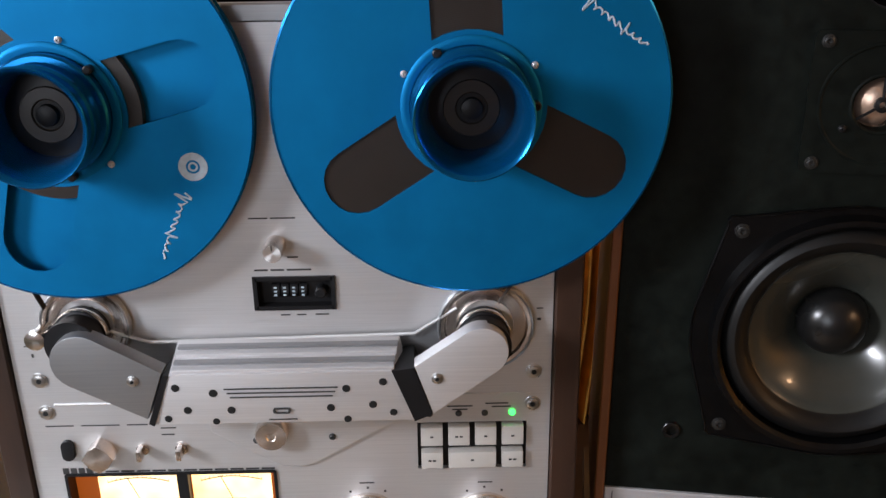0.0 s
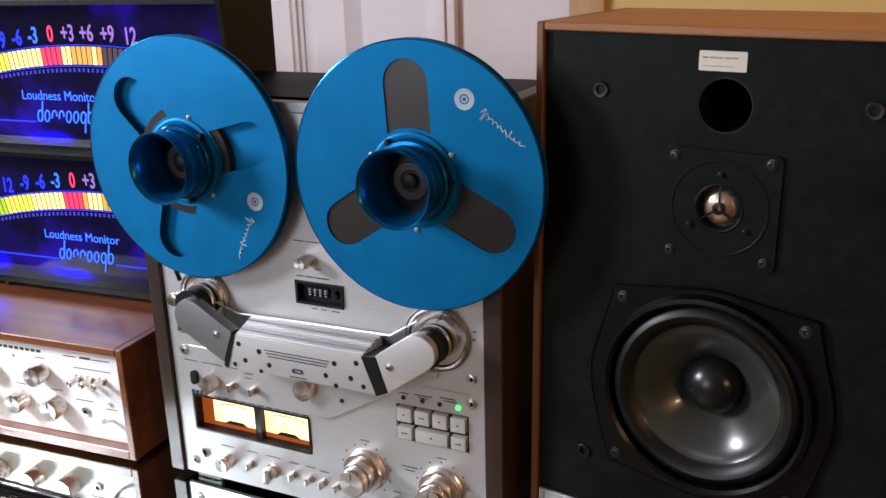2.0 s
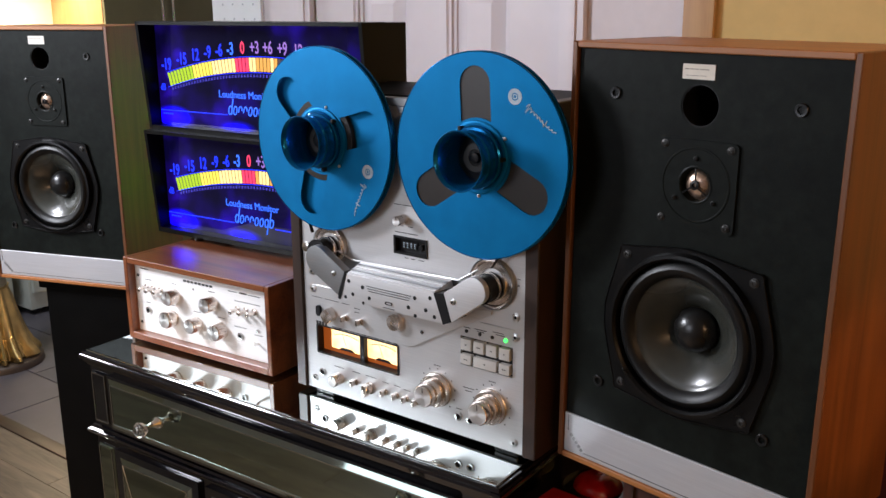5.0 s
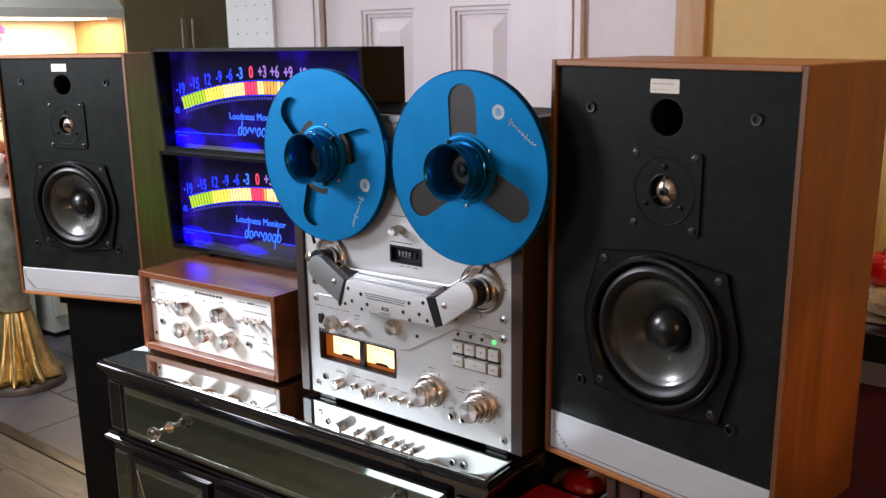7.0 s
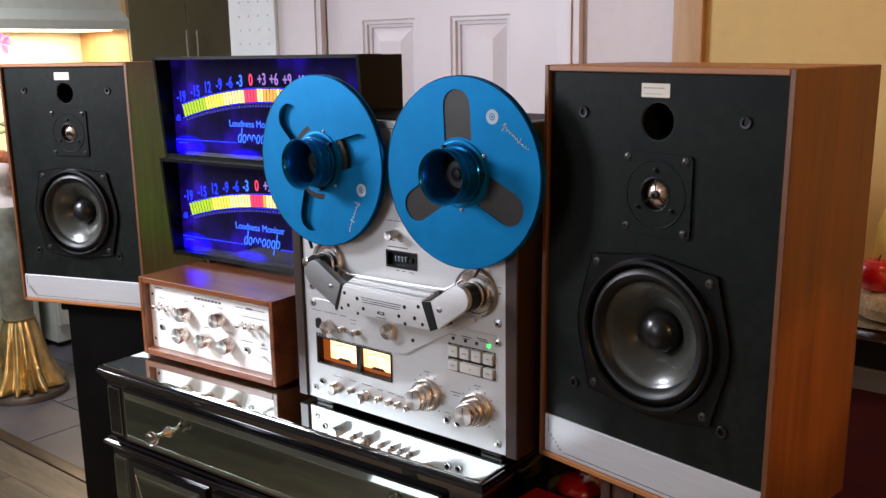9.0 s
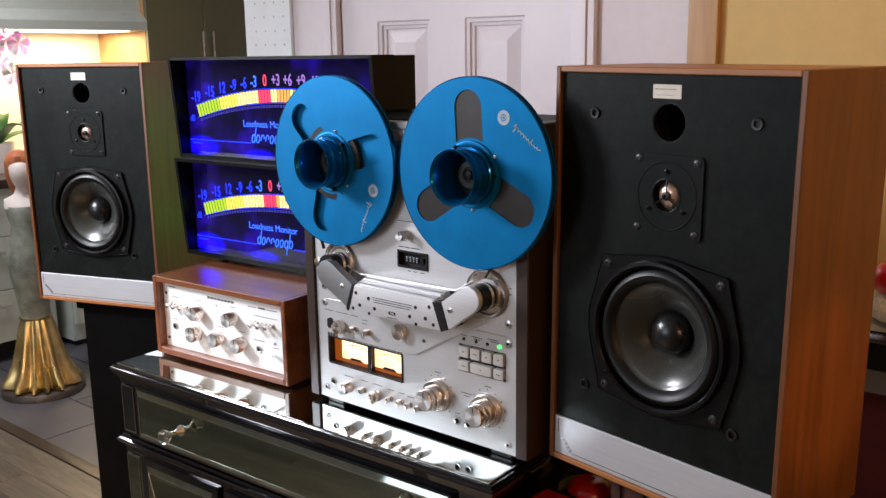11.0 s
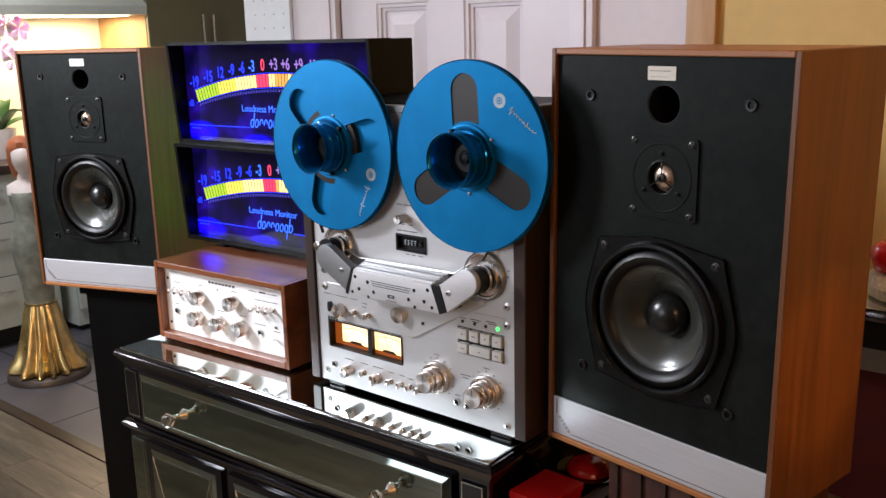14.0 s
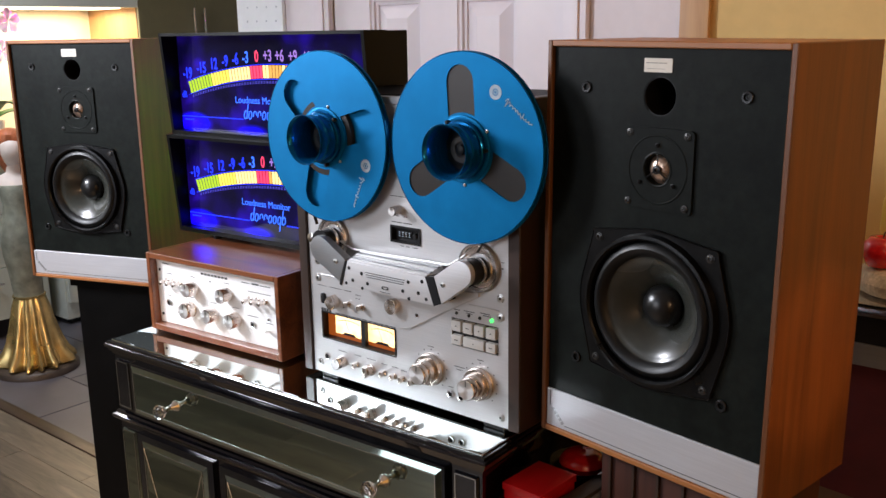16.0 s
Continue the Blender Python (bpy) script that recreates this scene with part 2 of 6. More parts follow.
def glass_material(name, tint, rough=0.02):
    n = Nodes(name)
    n.b.inputs["Base Color"].default_value = (*tint, 1)
    n.b.inputs["Transmission Weight"].default_value = 1
    n.b.inputs["Roughness"].default_value = rough
    n.b.inputs["IOR"].default_value = 1.5
    return n.m


MIRROR, DIM_MIRROR, CRYSTAL = mirror_material(), dim_mirror_material(), glass_material("crystal", (0.95, 0.95, 1.0))


def screen_material():
    """A dark glossy display window that glows deep blue, unevenly."""
    n = Nodes("display_glass")
    n.b.inputs["Base Color"].default_value = (0.004, 0.004, 0.012, 1)
    n.b.inputs["Roughness"].default_value = 0.06
    n.b.inputs["Specular IOR Level"].default_value = 0.2
    cloud = n.noise(n.mapped((1, 1, 1)), 9, 2)
    glow_colour = n.ramp(cloud, [(0.40, (0.0008, 0.0005, 0.010)), (0.55, (0.004, 0.001, 0.055)), (0.70, (0.020, 0.004, 0.40))])
    # two soft blue pools; the right one is added to reflect off the amplifier
    for x, z, rx, rz in ((0.045, 0.024, 0.060, 0.026), (0.215, 0.012, 0.055, 0.018)):
        at = n.add("Mapping")
        at.inputs["Scale"].default_value = (1 / rx, 1, 1 / rz)
        at.inputs["Location"].default_value = (-x / rx, 0, -z / rz)
        n.link(n.co.outputs["Object"], at.inputs["Vector"])
        pool = n.t.nodes.new("ShaderNodeTexGradient")
        pool.gradient_type = "QUADRATIC_SPHERE"
        n.link(at.outputs[0], pool.inputs[0])
        lit = n.t.nodes.new("ShaderNodeVectorMath")
        lit.operation = "MULTIPLY_ADD"
        lit.inputs[1].default_value = (0.016, 0.004, 6.0)
        n.link(pool.outputs["Color"], lit.inputs[0])
        n.link(glow_colour, lit.inputs[2])
        glow_colour = lit.outputs[0]
    n.link(glow_colour, n.b.inputs["Emission Color"])
    # the glow is strongest at the left end and fades along the window
    split = n.add("SeparateXYZ")
    n.link(n.co.outputs["Object"], split.inputs[0])
    fade = n.add("MapRange")
    for key, v in (("From Min", 0.0), ("From Max", 0.20), ("To Min", 3.0), ("To Max", 0.75)):
        fade.inputs[key].default_value = v
    n.link(split.outputs["X"], fade.inputs["Value"])
    n.link(fade.outputs[0], n.b.inputs["Emission Strength"])
    return n.m


SCREEN = screen_material()
LIT_BLUE = glow("lit_blue", (0.012, 0.035, 1.0), 2.2, (0.004, 0.004, 0.010))
LIT_CYAN = glow("lit_pale_blue", (0.035, 0.15, 1.0), 2.2, (0.004, 0.004, 0.010))
LIT_PINK = glow("lit_violet", (0.42, 0.22, 0.80), 1.0)
PRINT_BLUE = glow("lit_print_blue", (0.10, 0.09, 0.85), 0.9)
LIT_ORANGE = glow("lit_orange", (1.0, 0.50, 0.10), 1.2)
LIT_YELLOW = glow("lit_yellow", (1.0, 0.82, 0.10), 1.5)
LIT_GREEN = glow("lit_lime", (0.55, 0.85, 0.02), 1.1)
LIT_WARM = glow("lit_warm", (1.0, 0.76, 0.30), 1.7)
LIT_RED = glow("lit_red", (1.0, 0.05, 0.14), 1.5)
UNLIT = glow("unlit_bar", (0.16, 0.09, 0.10), 0.7)


def vu_material():
    n = Nodes("vu_scale_backlit")
    n.b.inputs["Base Color"].default_value = (0.6, 0.45, 0.2, 1)
    g = n.add("TexGradient")
    n.link(n.mapped((1, 1, 28)), g.inputs[0])
    cloud = n.noise(n.mapped((1, 1, 1)), 30, 2)
    n.link(n.ramp(cloud, [(0.3, (1.0, 0.60, 0.22)), (0.6, (1.0, 0.78, 0.46))]), n.b.inputs["Emission Color"])
    n.b.inputs["Emission Strength"].default_value = 2.0
    return n.m


VU = vu_material()
AMBER = glow("vu_amber_rim", (1.0, 0.22, 0.03), 0.30, (0.10, 0.03, 0.01))


def floor_wood():
    n = Nodes("floor_planks")
    v = n.mapped((1, 1, 1))
    info = n.t.nodes.new("ShaderNodeObjectInfo")
    grain = n.noise(n.mapped((1.6, 13, 13), (0, 0, 0.10)), 1.3, 6, 0.65, 2.2)
    m = n.add("Math")
    m.operation = "MULTIPLY_ADD"
    m.inputs[1].default_value = 0.25
    n.link(info.outputs["Random"], m.inputs[0])
    n.link(grain, m.inputs[2])
    n.link(n.ramp(m.outputs[0], [(0.36, (0.032, 0.026, 0.019)), (0.58, (0.100, 0.085, 0.062)), (0.82, (0.19, 0.163, 0.120))]), n.b.inputs["Base Color"])
    n.rough(grain, 0.3, 0.5)
    n.bump(grain, 0.1, 0.001)
    return n.m


def floor_tile():
    n = Nodes("slate_tile")
    v = n.mapped((1, 1, 1))
    info = n.t.nodes.new("ShaderNodeObjectInfo")
    cloud = n.noise(v, 5, 5)
    m = n.add("Math")
    m.operation = "MULTIPLY_ADD"
    m.inputs[1].default_value = 0.2
    n.link(info.outputs["Random"], m.inputs[0])
    n.link(cloud, m.inputs[2])
    n.link(n.ramp(m.outputs[0], [(0.3, (0.055, 0.058, 0.070)), (0.8, (0.115, 0.112, 0.130))]), n.b.inputs["Base Color"])
    n.rough(cloud, 0.3, 0.5)
    n.bump(n.noise(v, 40), 0.15, 0.001)
    return n.m


PLANK, TILE = floor_wood(), floor_tile()
GROUT = plain("grout", (0.10, 0.088, 0.088), 0.8, 0.0, 0.2, 60)

# ---- mesh tools ----
def box(bm, x0, x1, y0, y1, z0, z1, bevel=0.0, seg=2):
    got = bmesh.ops.create_cube(bm, size=1)["verts"]
    bmesh.ops.scale(bm, vec=(x1 - x0, y1 - y0, z1 - z0), verts=got)
    bmesh.ops.translate(bm, vec=((x0 + x1) / 2, (y0 + y1) / 2, (z0 + z1) / 2), verts=got)
    if bevel:
        edges = list({e for v in got for e in v.link_edges})
        bmesh.ops.bevel(bm, geom=edges, offset=bevel, segments=seg, profile=0.7, affect="EDGES")
    return bm


def lathe(bm, profile, centre=(0, 0, 0), axis="y", seg=40, closed=False, caps=True):
    """Turn a profile of (radius, distance along the axis) round the axis through centre."""
    rings = []
    for r, d in profile:
        ring = []
        for k in range(seg):
            a = 2 * math.pi * k / seg
            c, s = r * math.cos(a), r * math.sin(a)
            p = {"y": (c, d, s), "z": (c, s, d), "x": (d, c, s)}[axis]
            ring.append(bm.verts.new((p[0] + centre[0], p[1] + centre[1], p[2] + centre[2])))
        rings.append(ring)
    for a, b in zip(rings, rings[1:]):
        for k in range(seg):
            bm.faces.new((a[k], a[(k + 1) % seg], b[(k + 1) % seg], b[k]))
    if closed:
        for k in range(seg):
            a, b = rings[-1], rings[0]
            bm.faces.new((a[k], a[(k + 1) % seg], b[(k + 1) % seg], b[k]))
    else:
        for ring in (rings[0], rings[-1]) if caps else (rings[-1],):
            bm.faces.new(ring)
    bmesh.ops.recalc_face_normals(bm, faces=bm.faces[:])
    return bm


def prism(bm, outline, y0, y1, bevel=0.0):
    """A plate with an outline of (x, z), from y0 (front) to y1."""
    front = [bm.verts.new((x, y0, z)) for x, z in outline]
    back = [bm.verts.new((x, y1, z)) for x, z in outline]
    n = len(outline)
    f = bm.faces.new(front)
    g = bm.faces.new(back[::-1])
    sides = [bm.faces.new((front[k], back[k], back[(k + 1) % n], front[(k + 1) % n])) for k in range(n)]
    bmesh.ops.recalc_face_normals(bm, faces=[f, g] + sides)
    if bevel:
        bmesh.ops.bevel(bm, geom=list(f.edges), offset=bevel, segments=2, profile=0.7, affect="EDGES")
    return bm


def slab(bm, outline, holes, y0, y1):
    """A plate with an outline and holes through it, all lists of (x, z)."""
    loops = [outline] + holes
    edges = []
    for loop in loops:
        vs = [bm.verts.new((x, y0, z)) for x, z in loop]
        edges += [bm.edges.new((vs[k], vs[(k + 1) % len(vs)])) for k in range(len(vs))]
    bmesh.ops.triangle_fill(bm, edges=edges, use_beauty=True)
    got = bmesh.ops.extrude_face_region(bm, geom=bm.faces[:])
    bmesh.ops.translate(bm, vec=(0, y1 - y0, 0), verts=[v for v in got["geom"] if isinstance(v, bmesh.types.BMVert)])
    bmesh.ops.recalc_face_normals(bm, faces=bm.faces[:])
    return bm


def circle(cx, cz, r, n=48):
    return [(cx + r * math.cos(2 * math.pi * k / n), cz + r * math.sin(2 * math.pi * k / n)) for k in range(n)]


def rounded(x0, x1, z0, z1, r, n=5):
    out = []
    for cx, cz, a0 in ((x1 - r, z1 - r, 0), (x0 + r, z1 - r, 90), (x0 + r, z0 + r, 180), (x1 - r, z0 + r, 270)):
        out += [(cx + r * math.cos(radians(a0 + 90 * k / n)), cz + r * math.sin(radians(a0 + 90 * k / n))) for k in range(n + 1)]
    return out


def sweep(bm, points, r, seg=8):
    """A round bar along points."""
    pts = [Vector(p) for p in points]
    rings = []
    for k, p in enumerate(pts):
        d = (pts[min(k + 1, len(pts) - 1)] - pts[max(k - 1, 0)]).normalized()
        side = d.cross(Vector((0.3, 0.2, 0.93)).normalized()).normalized()
        up = side.cross(d)
        rr = r[k] if isinstance(r, (list, tuple)) else r
        rings.append([bm.verts.new(p + rr * (math.cos(2 * math.pi * j / seg) * side + math.sin(2 * math.pi * j / seg) * up)) for j in range(seg)])
    for a, b in zip(rings, rings[1:]):
        for j in range(seg):
            bm.faces.new((a[j], a[(j + 1) % seg], b[(j + 1) % seg], b[j]))
    bm.faces.new(rings[0])
    bm.faces.new(rings[-1])
    bmesh.ops.recalc_face_normals(bm, faces=bm.faces[:])
    return bm


def part(name, bm, material, parent=None, label="", smooth=35):
    me = bpy.data.meshes.new(name)
    bm.to_mesh(me)
    bm.free()
    for m in material if isinstance(material, (list, tuple)) else (material,):
        me.materials.append(m)
    if smooth:
        sizes = sorted(p.area for p in me.polygons)
        limit = 12 * sizes[len(sizes) // 2] if len(sizes) < 400 else 1e9
        for p in me.polygons:
            p.use_smooth = p.area < limit
        me.set_sharp_from_angle(angle=radians(smooth))
    ob = new(name, me)
    if parent:
        ob.parent = parent
    return tagged(ob, label)


def B():
    return bmesh.new()


def thing(name, m, label, category, group="", kind=""):
    ob = new(name)
    ob.matrix_world = m
    ob.empty_display_size = 0.05
    return tagged(ob, label, category, group, kind)


def structure(name, bm, material, label, category="", smooth=0):
    return tagged(part(name, bm, material, None, "", smooth), label, category, "", "structure")


def words(name, text, size, material, parent, x, y, z, label="", align="LEFT", stretch=1.0, slant=0.0, spacing=1.0, depth=0.0003, bold=0.0):
    """Raised lettering that faces -y, its base line at z."""
    cu = bpy.data.curves.new(name, "FONT")
    cu.body, cu.size, cu.align_x, cu.extrude, cu.shear, cu.space_character = text, size, align, depth, slant, spacing
    cu.resolution_u = 3
    cu.offset = bold
    tmp = bpy.data.objects.new(name, cu)
    scene.collection.objects.link(tmp)
    bpy.context.view_layer.update()
    me = bpy.data.meshes.new_from_object(tmp.evaluated_get(bpy.context.evaluated_depsgraph_get()))
    bpy.data.objects.remove(tmp)
    me.transform(Matrix.Translation((x, y, z)) @ Euler((radians(90), 0, 0)).to_matrix().to_4x4() @ Matrix.Diagonal((stretch, 1, 1, 1)))
    me.materials.clear()
    me.materials.append(material)
    ob = new(name, me)
    ob.parent = parent
    return tagged(ob, label)


def bars(name, rows, y, material, parent, label="", depth=0.0004):
    """Print too small to read, as plain bars: rows of (x0, x1, z, height)."""
    bm = B()
    for x0, x1, z, h in rows:
        box(bm, x0, x1, y - depth, y + 0.0002, z - h / 2, z + h / 2)
    return tagged(part(name, bm, material, parent, label, 0), kind="stuff" if len(rows) > 1 else "")


def knob(parent, x, z, y, r, depth, name="knob", material=None, pointer=True, label=""):
    bm = B()
    lathe(bm, [(r * 1.04, 0), (r * 1.04, -depth * 0.12), (r, -depth * 0.16), (r, -depth * 0.92), (r * 0.93, -depth), (r * 0.3, -depth * 0.985)], (x, y, z), "y", 32)
    ob = part(name, bm, material or KNOB, parent, label)
    bm = B(); lathe(bm, [(r * 0.90, -depth * 0.97), (r * 0.88, -depth - 0.0003), (r * 0.45, -depth - 0.0001), (0.0003, -depth + 0.0002)], (x, y, z), "y", 32)
    part("cap", bm, TURNED, ob, "bright turned metal cap")
    if pointer:
        bm = B()
        box(bm, x - r * 0.05, x + r * 0.05, y - depth - 0.0007, y - depth + 0.001, z + r * 0.35, z + r * 0.92)
        part("pointer", bm, INK, ob)
    return ob


def screw(parent, x, z, y, r=0.0055, material=None):
    bm = B()
    lathe(bm, [(r * 1.25, 0), (r * 1.25, -0.0010), (r * 1.02, -0.0012), (r * 0.98, -0.0008), (r * 0.92, -0.0018), (r * 0.62, -0.0023), (r * 0.44, -0.0023), (r * 0.36, -0.0010), (0.0003, -0.0008)], (x, y, z), "y", 20)
    head = part("screw", bm, material or SCREW, parent)
    if not material:
        bm = B(); lathe(bm, [(r * 0.40, -0.0010), (r * 0.40, -0.0025), (0.0002, -0.0024)], (x, y, z), "y", 8)
        part("recess", bm, HOLE, head)
    return head

# ---- structure ----
FLOOR_EDGE = 1.137
NORTH = 1.60
bm = B(); box(bm, -4.4, 2.6, -3.1, FLOOR_EDGE, -0.12, -0.004)
floor = structure("floor", bm, PLANK, "brown-grey wooden plank floor", "floor")
bm = B(); box(bm, -4.4, 2.6, FLOOR_EDGE, 4.1, -0.12, -0.006)
kitchen_floor = structure("floor_kitchen", bm, GROUT, "dark slate tile floor with pale joints", "floor")
bm = B(); box(bm, -4.4, -1.3, FLOOR_EDGE - 0.025, FLOOR_EDGE + 0.025, -0.004, 0.006, 0.003)
structure("trim_floor", bm, DARKWOOD, "dark wooden threshold strip between planks and tiles", "trim", 35)

# north wall with the white door
DX0, DX1 = -1.269, -0.43
for name, x0, x1, z0, z1 in (("wall_north", -1.72, DX0, 0, 2.6), ("wall_north", DX1, -0.115, 0, 2.6), ("wall_north", DX0, DX1, 2.05, 2.6)):
    bm = B(); box(bm, x0, x1, NORTH, NORTH + 0.12, z0, z1)
    structure(name, bm, WALL, "white painted wall", "wall")
bm = B(); box(bm, -0.115, 2.6, NORTH, NORTH + 0.12, 0, 2.6)
structure("wall_north", bm, LAMPLIT_OCHRE, "wall in ochre yellow, warm lamplight put into the colour", "wall")
bm = B(); box(bm, -0.125, -0.055, NORTH - 0.018, NORTH - 0.001, 0, 2.6, 0.004)
structure("trim", bm, MAPLE, "pale wooden upright trim board", "trim", 35)
for x0, x1 in ((DX0 - 0.062, DX0 + 0.004), (DX1 - 0.004, DX1 + 0.062)):
    bm = B(); prism(bm, [(x0, 0), (x1, 0), (x1, 2.11), (x0, 2.11)], NORTH - 0.02, NORTH - 0.001, 0.006)
    box(bm, x0 + 0.02, x1 - 0.02, NORTH - 0.026, NORTH - 0.019, 0, 2.09, 0.003)
    structure("trim_door", bm, DOOR_PAINT, "white moulded door casing", "trim", 35)

door = structure("door_1", slab(B(), [(DX0 + 0.004, 0.01), (DX1 - 0.004, 0.01), (DX1 - 0.004, 2.045), (DX0 + 0.004, 2.045)],
                                [[(x0, z0), (x1, z0), (x1, z1), (x0, z1)] for x0, x1 in ((-1.116, -0.913), (-0.787, -0.588)) for z0, z1 in ((0.24, 0.72), (0.88, 1.554), (1.66, 1.90))], NORTH + 0.005, NORTH + 0.045), DOOR_PAINT,
                 "white six-panel door, closed", "door")


def door_panel(x0, x1, z0, z1):
    """A moulded field: a stepped frame that sinks, then a raised bevelled field."""
    bm = B()
    steps = [(0, NORTH + 0.006), (0.004, NORTH + 0.010), (0.012, NORTH + 0.011), (0.014, NORTH + 0.018), (0.022, NORTH + 0.020), (0.024, NORTH + 0.026), (0.062, NORTH + 0.012), (0.066, NORTH + 0.012)]
    rings = [[bm.verts.new((x, y, z)) for x, z in ((x0 + o, z0 + o), (x1 - o, z0 + o), (x1 - o, z1 - o), (x0 + o, z1 - o))] for o, y in steps]
    for a, b in zip(rings, rings[1:]):
        for k in range(4):
            bm.faces.new((a[k], a[(k + 1) % 4], b[(k + 1) % 4], b[k]))
    bm.faces.new(rings[-1])
    bmesh.ops.recalc_face_normals(bm, faces=bm.faces[:])
    part("panel", bm, DOOR_PAINT, door, "", 20)


for x0, x1 in ((-1.116, -0.913), (-0.787, -0.588)):
    for z0, z1 in ((0.24, 0.72), (0.88, 1.554), (1.66, 1.90)):
        door_panel(x0, x1, z0, z1)

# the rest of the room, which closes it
for name, c, mat, label in (("wall_south", (-4.4, -2.5, -3.22, -3.1, 0, 2.6), WALL, "white painted wall behind"), ("wall_south", (-1.0, 2.6, -3.22, -3.1, 0, 2.6), WALL, "white painted wall behind"), ("wall_south", (-2.5, -1.0, -3.22, -3.1, 0, 1.0), WALL, "white painted wall under the window"), ("wall_south", (-2.5, -1.0, -3.22, -3.1, 2.3, 2.6), WALL, "white painted wall over the window"), ("wall_east", (2.6, 2.72, -3.1, 1.72, 0, 2.6), LAMPLIT_OCHRE, "ochre side wall out of view"),
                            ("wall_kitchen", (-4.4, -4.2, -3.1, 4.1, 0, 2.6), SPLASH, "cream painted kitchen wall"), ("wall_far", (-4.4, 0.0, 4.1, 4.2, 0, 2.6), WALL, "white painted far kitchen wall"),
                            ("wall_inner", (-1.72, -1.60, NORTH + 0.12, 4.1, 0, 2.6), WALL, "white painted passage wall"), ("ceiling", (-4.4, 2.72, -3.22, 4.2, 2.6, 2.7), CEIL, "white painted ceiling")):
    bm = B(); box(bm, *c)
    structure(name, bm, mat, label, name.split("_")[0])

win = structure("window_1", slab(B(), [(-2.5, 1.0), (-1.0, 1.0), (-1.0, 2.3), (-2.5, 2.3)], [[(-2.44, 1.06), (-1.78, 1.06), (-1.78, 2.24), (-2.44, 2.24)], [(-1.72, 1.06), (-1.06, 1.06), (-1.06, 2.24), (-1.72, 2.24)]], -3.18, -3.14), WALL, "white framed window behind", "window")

# ---- loudspeakers ----
SW, SH, SD = 0.350, 0.550, 0.206


def speaker(m, group):
    """A two-way loudspeaker; its origin is the front lower left corner, x along its width."""
    s = thing("loudspeaker", m, "teak-veneered loudspeaker with black baffle and pale metal strip", "loudspeaker", group)
    t, rec = 0.0078, 0.006
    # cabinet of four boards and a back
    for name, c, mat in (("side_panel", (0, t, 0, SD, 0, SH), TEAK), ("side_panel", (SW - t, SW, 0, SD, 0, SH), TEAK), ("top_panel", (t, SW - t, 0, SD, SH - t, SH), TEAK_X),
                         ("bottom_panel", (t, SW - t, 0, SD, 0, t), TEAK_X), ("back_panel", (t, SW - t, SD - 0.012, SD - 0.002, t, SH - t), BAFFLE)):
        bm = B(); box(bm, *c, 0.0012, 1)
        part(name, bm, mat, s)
    strip_top = 0.0640
    # baffle with the port hole and driver openings
    bm = B()
    pu, pz, wu, wz, tu, tz = 0.1755, SH - 0.065, 0.1777, 0.2177, 0.1782, SH - 0.153
    slab(bm, [(t + 0.0005, strip_top), (SW - t - 0.0005, strip_top), (SW - t - 0.0005, SH - t - 0.0005), (t + 0.0005, SH - t - 0.0005)], [circle(pu, pz, 0.0238), circle(wu, wz, 0.094), circle(tu, tz, 0.024)], rec, rec + 0.014)
    part("baffle", bm, BAFFLE, s, "matt black painted baffle board")
    bm = B(); lathe(bm, [(0.0238, rec + 0.001), (0.0245, rec + 0.09), (0.0225, rec + 0.09), (0.0225, rec + 0.001)], (pu, 0, pz), closed=True)
    part("port_tube", bm, BLACK, s)
    bm = B(); box(bm, pu - 0.04, pu + 0.04, rec + 0.088, rec + 0.09, pz - 0.04, pz + 0.04)
    part("port_end", bm, HOLE, s)
    # maker's strip with a thin ruled line and a small slanted emblem
    bm = B(); box(bm, t + 0.0005, SW - t - 0.0005, rec - 0.003, rec + 0.012, t + 0.0005, strip_top, 0.0008, 1)
    strip = part("metal_strip", bm, STRIP, s, "pale anodised metal strip")
    bars("ruled_line", [(0.042, SW - 0.016, 0.0145, 0.0008), (0.0145, 0.0153, 0.050, 0.022)], rec - 0.003, INK, strip)
    bm = B()
    for k in range(5):
        x, z = 0.0175 + 0.0042 * k, 0.034 - 0.0042 * k
        prism(bm, [(x, z), (x + 0.003, z - 0.003), (x + 0.0065, z + 0.0005), (x + 0.0035, z + 0.0035)], rec - 0.0035, rec - 0.0028)
    part("emblem", bm, ALU_DARK, strip, "", 0)
    # label over the port
    bm = B(); prism(bm, rounded(0.1515, 0.1915, SH - 0.0365, SH - 0.0200, 0.0012), rec - 0.0008, rec + 0.0004)
    lab = part("paper_label", bm, PAPER, s, "small cream paper label")
    bars("print", [(0.1545 + 0.0062 * k, 0.1545 + 0.0062 * k + w, SH - 0.0255, 0.0013) for k, w in enumerate((0.005, 0.0052, 0.0045, 0.0055, 0.0048))] + [(0.156, 0.181, SH - 0.0325, 0.0006)], rec - 0.0008, FAINT_INK, lab)
    # four grille sockets
    for x, z in ((0.0635, SH - 0.0585), (0.2920, SH - 0.0600), (0.0585, 0.1235), (0.2850, 0.1215)):
        bm = B(); lathe(bm, [(0.0075, rec), (0.0073, rec - 0.002), (0.0066, rec - 0.0026), (0.0042, rec - 0.0024), (0.0040, rec + 0.004), (0.0005, rec + 0.004)], (x, 0, z), "y", 24)
        part("grille_socket", bm, SOCKET, s)
    # tweeter
    bm = B(); slab(bm, rounded(tu - 0.0505, tu + 0.0505, tz - 0.0505, tz + 0.0505, 0.006), [circle(tu, tz, 0.0195, 40)], rec - 0.003, rec + 0.0004)
    tw = part("tweeter", bm, BAFFLE, s, "black square tweeter plate")
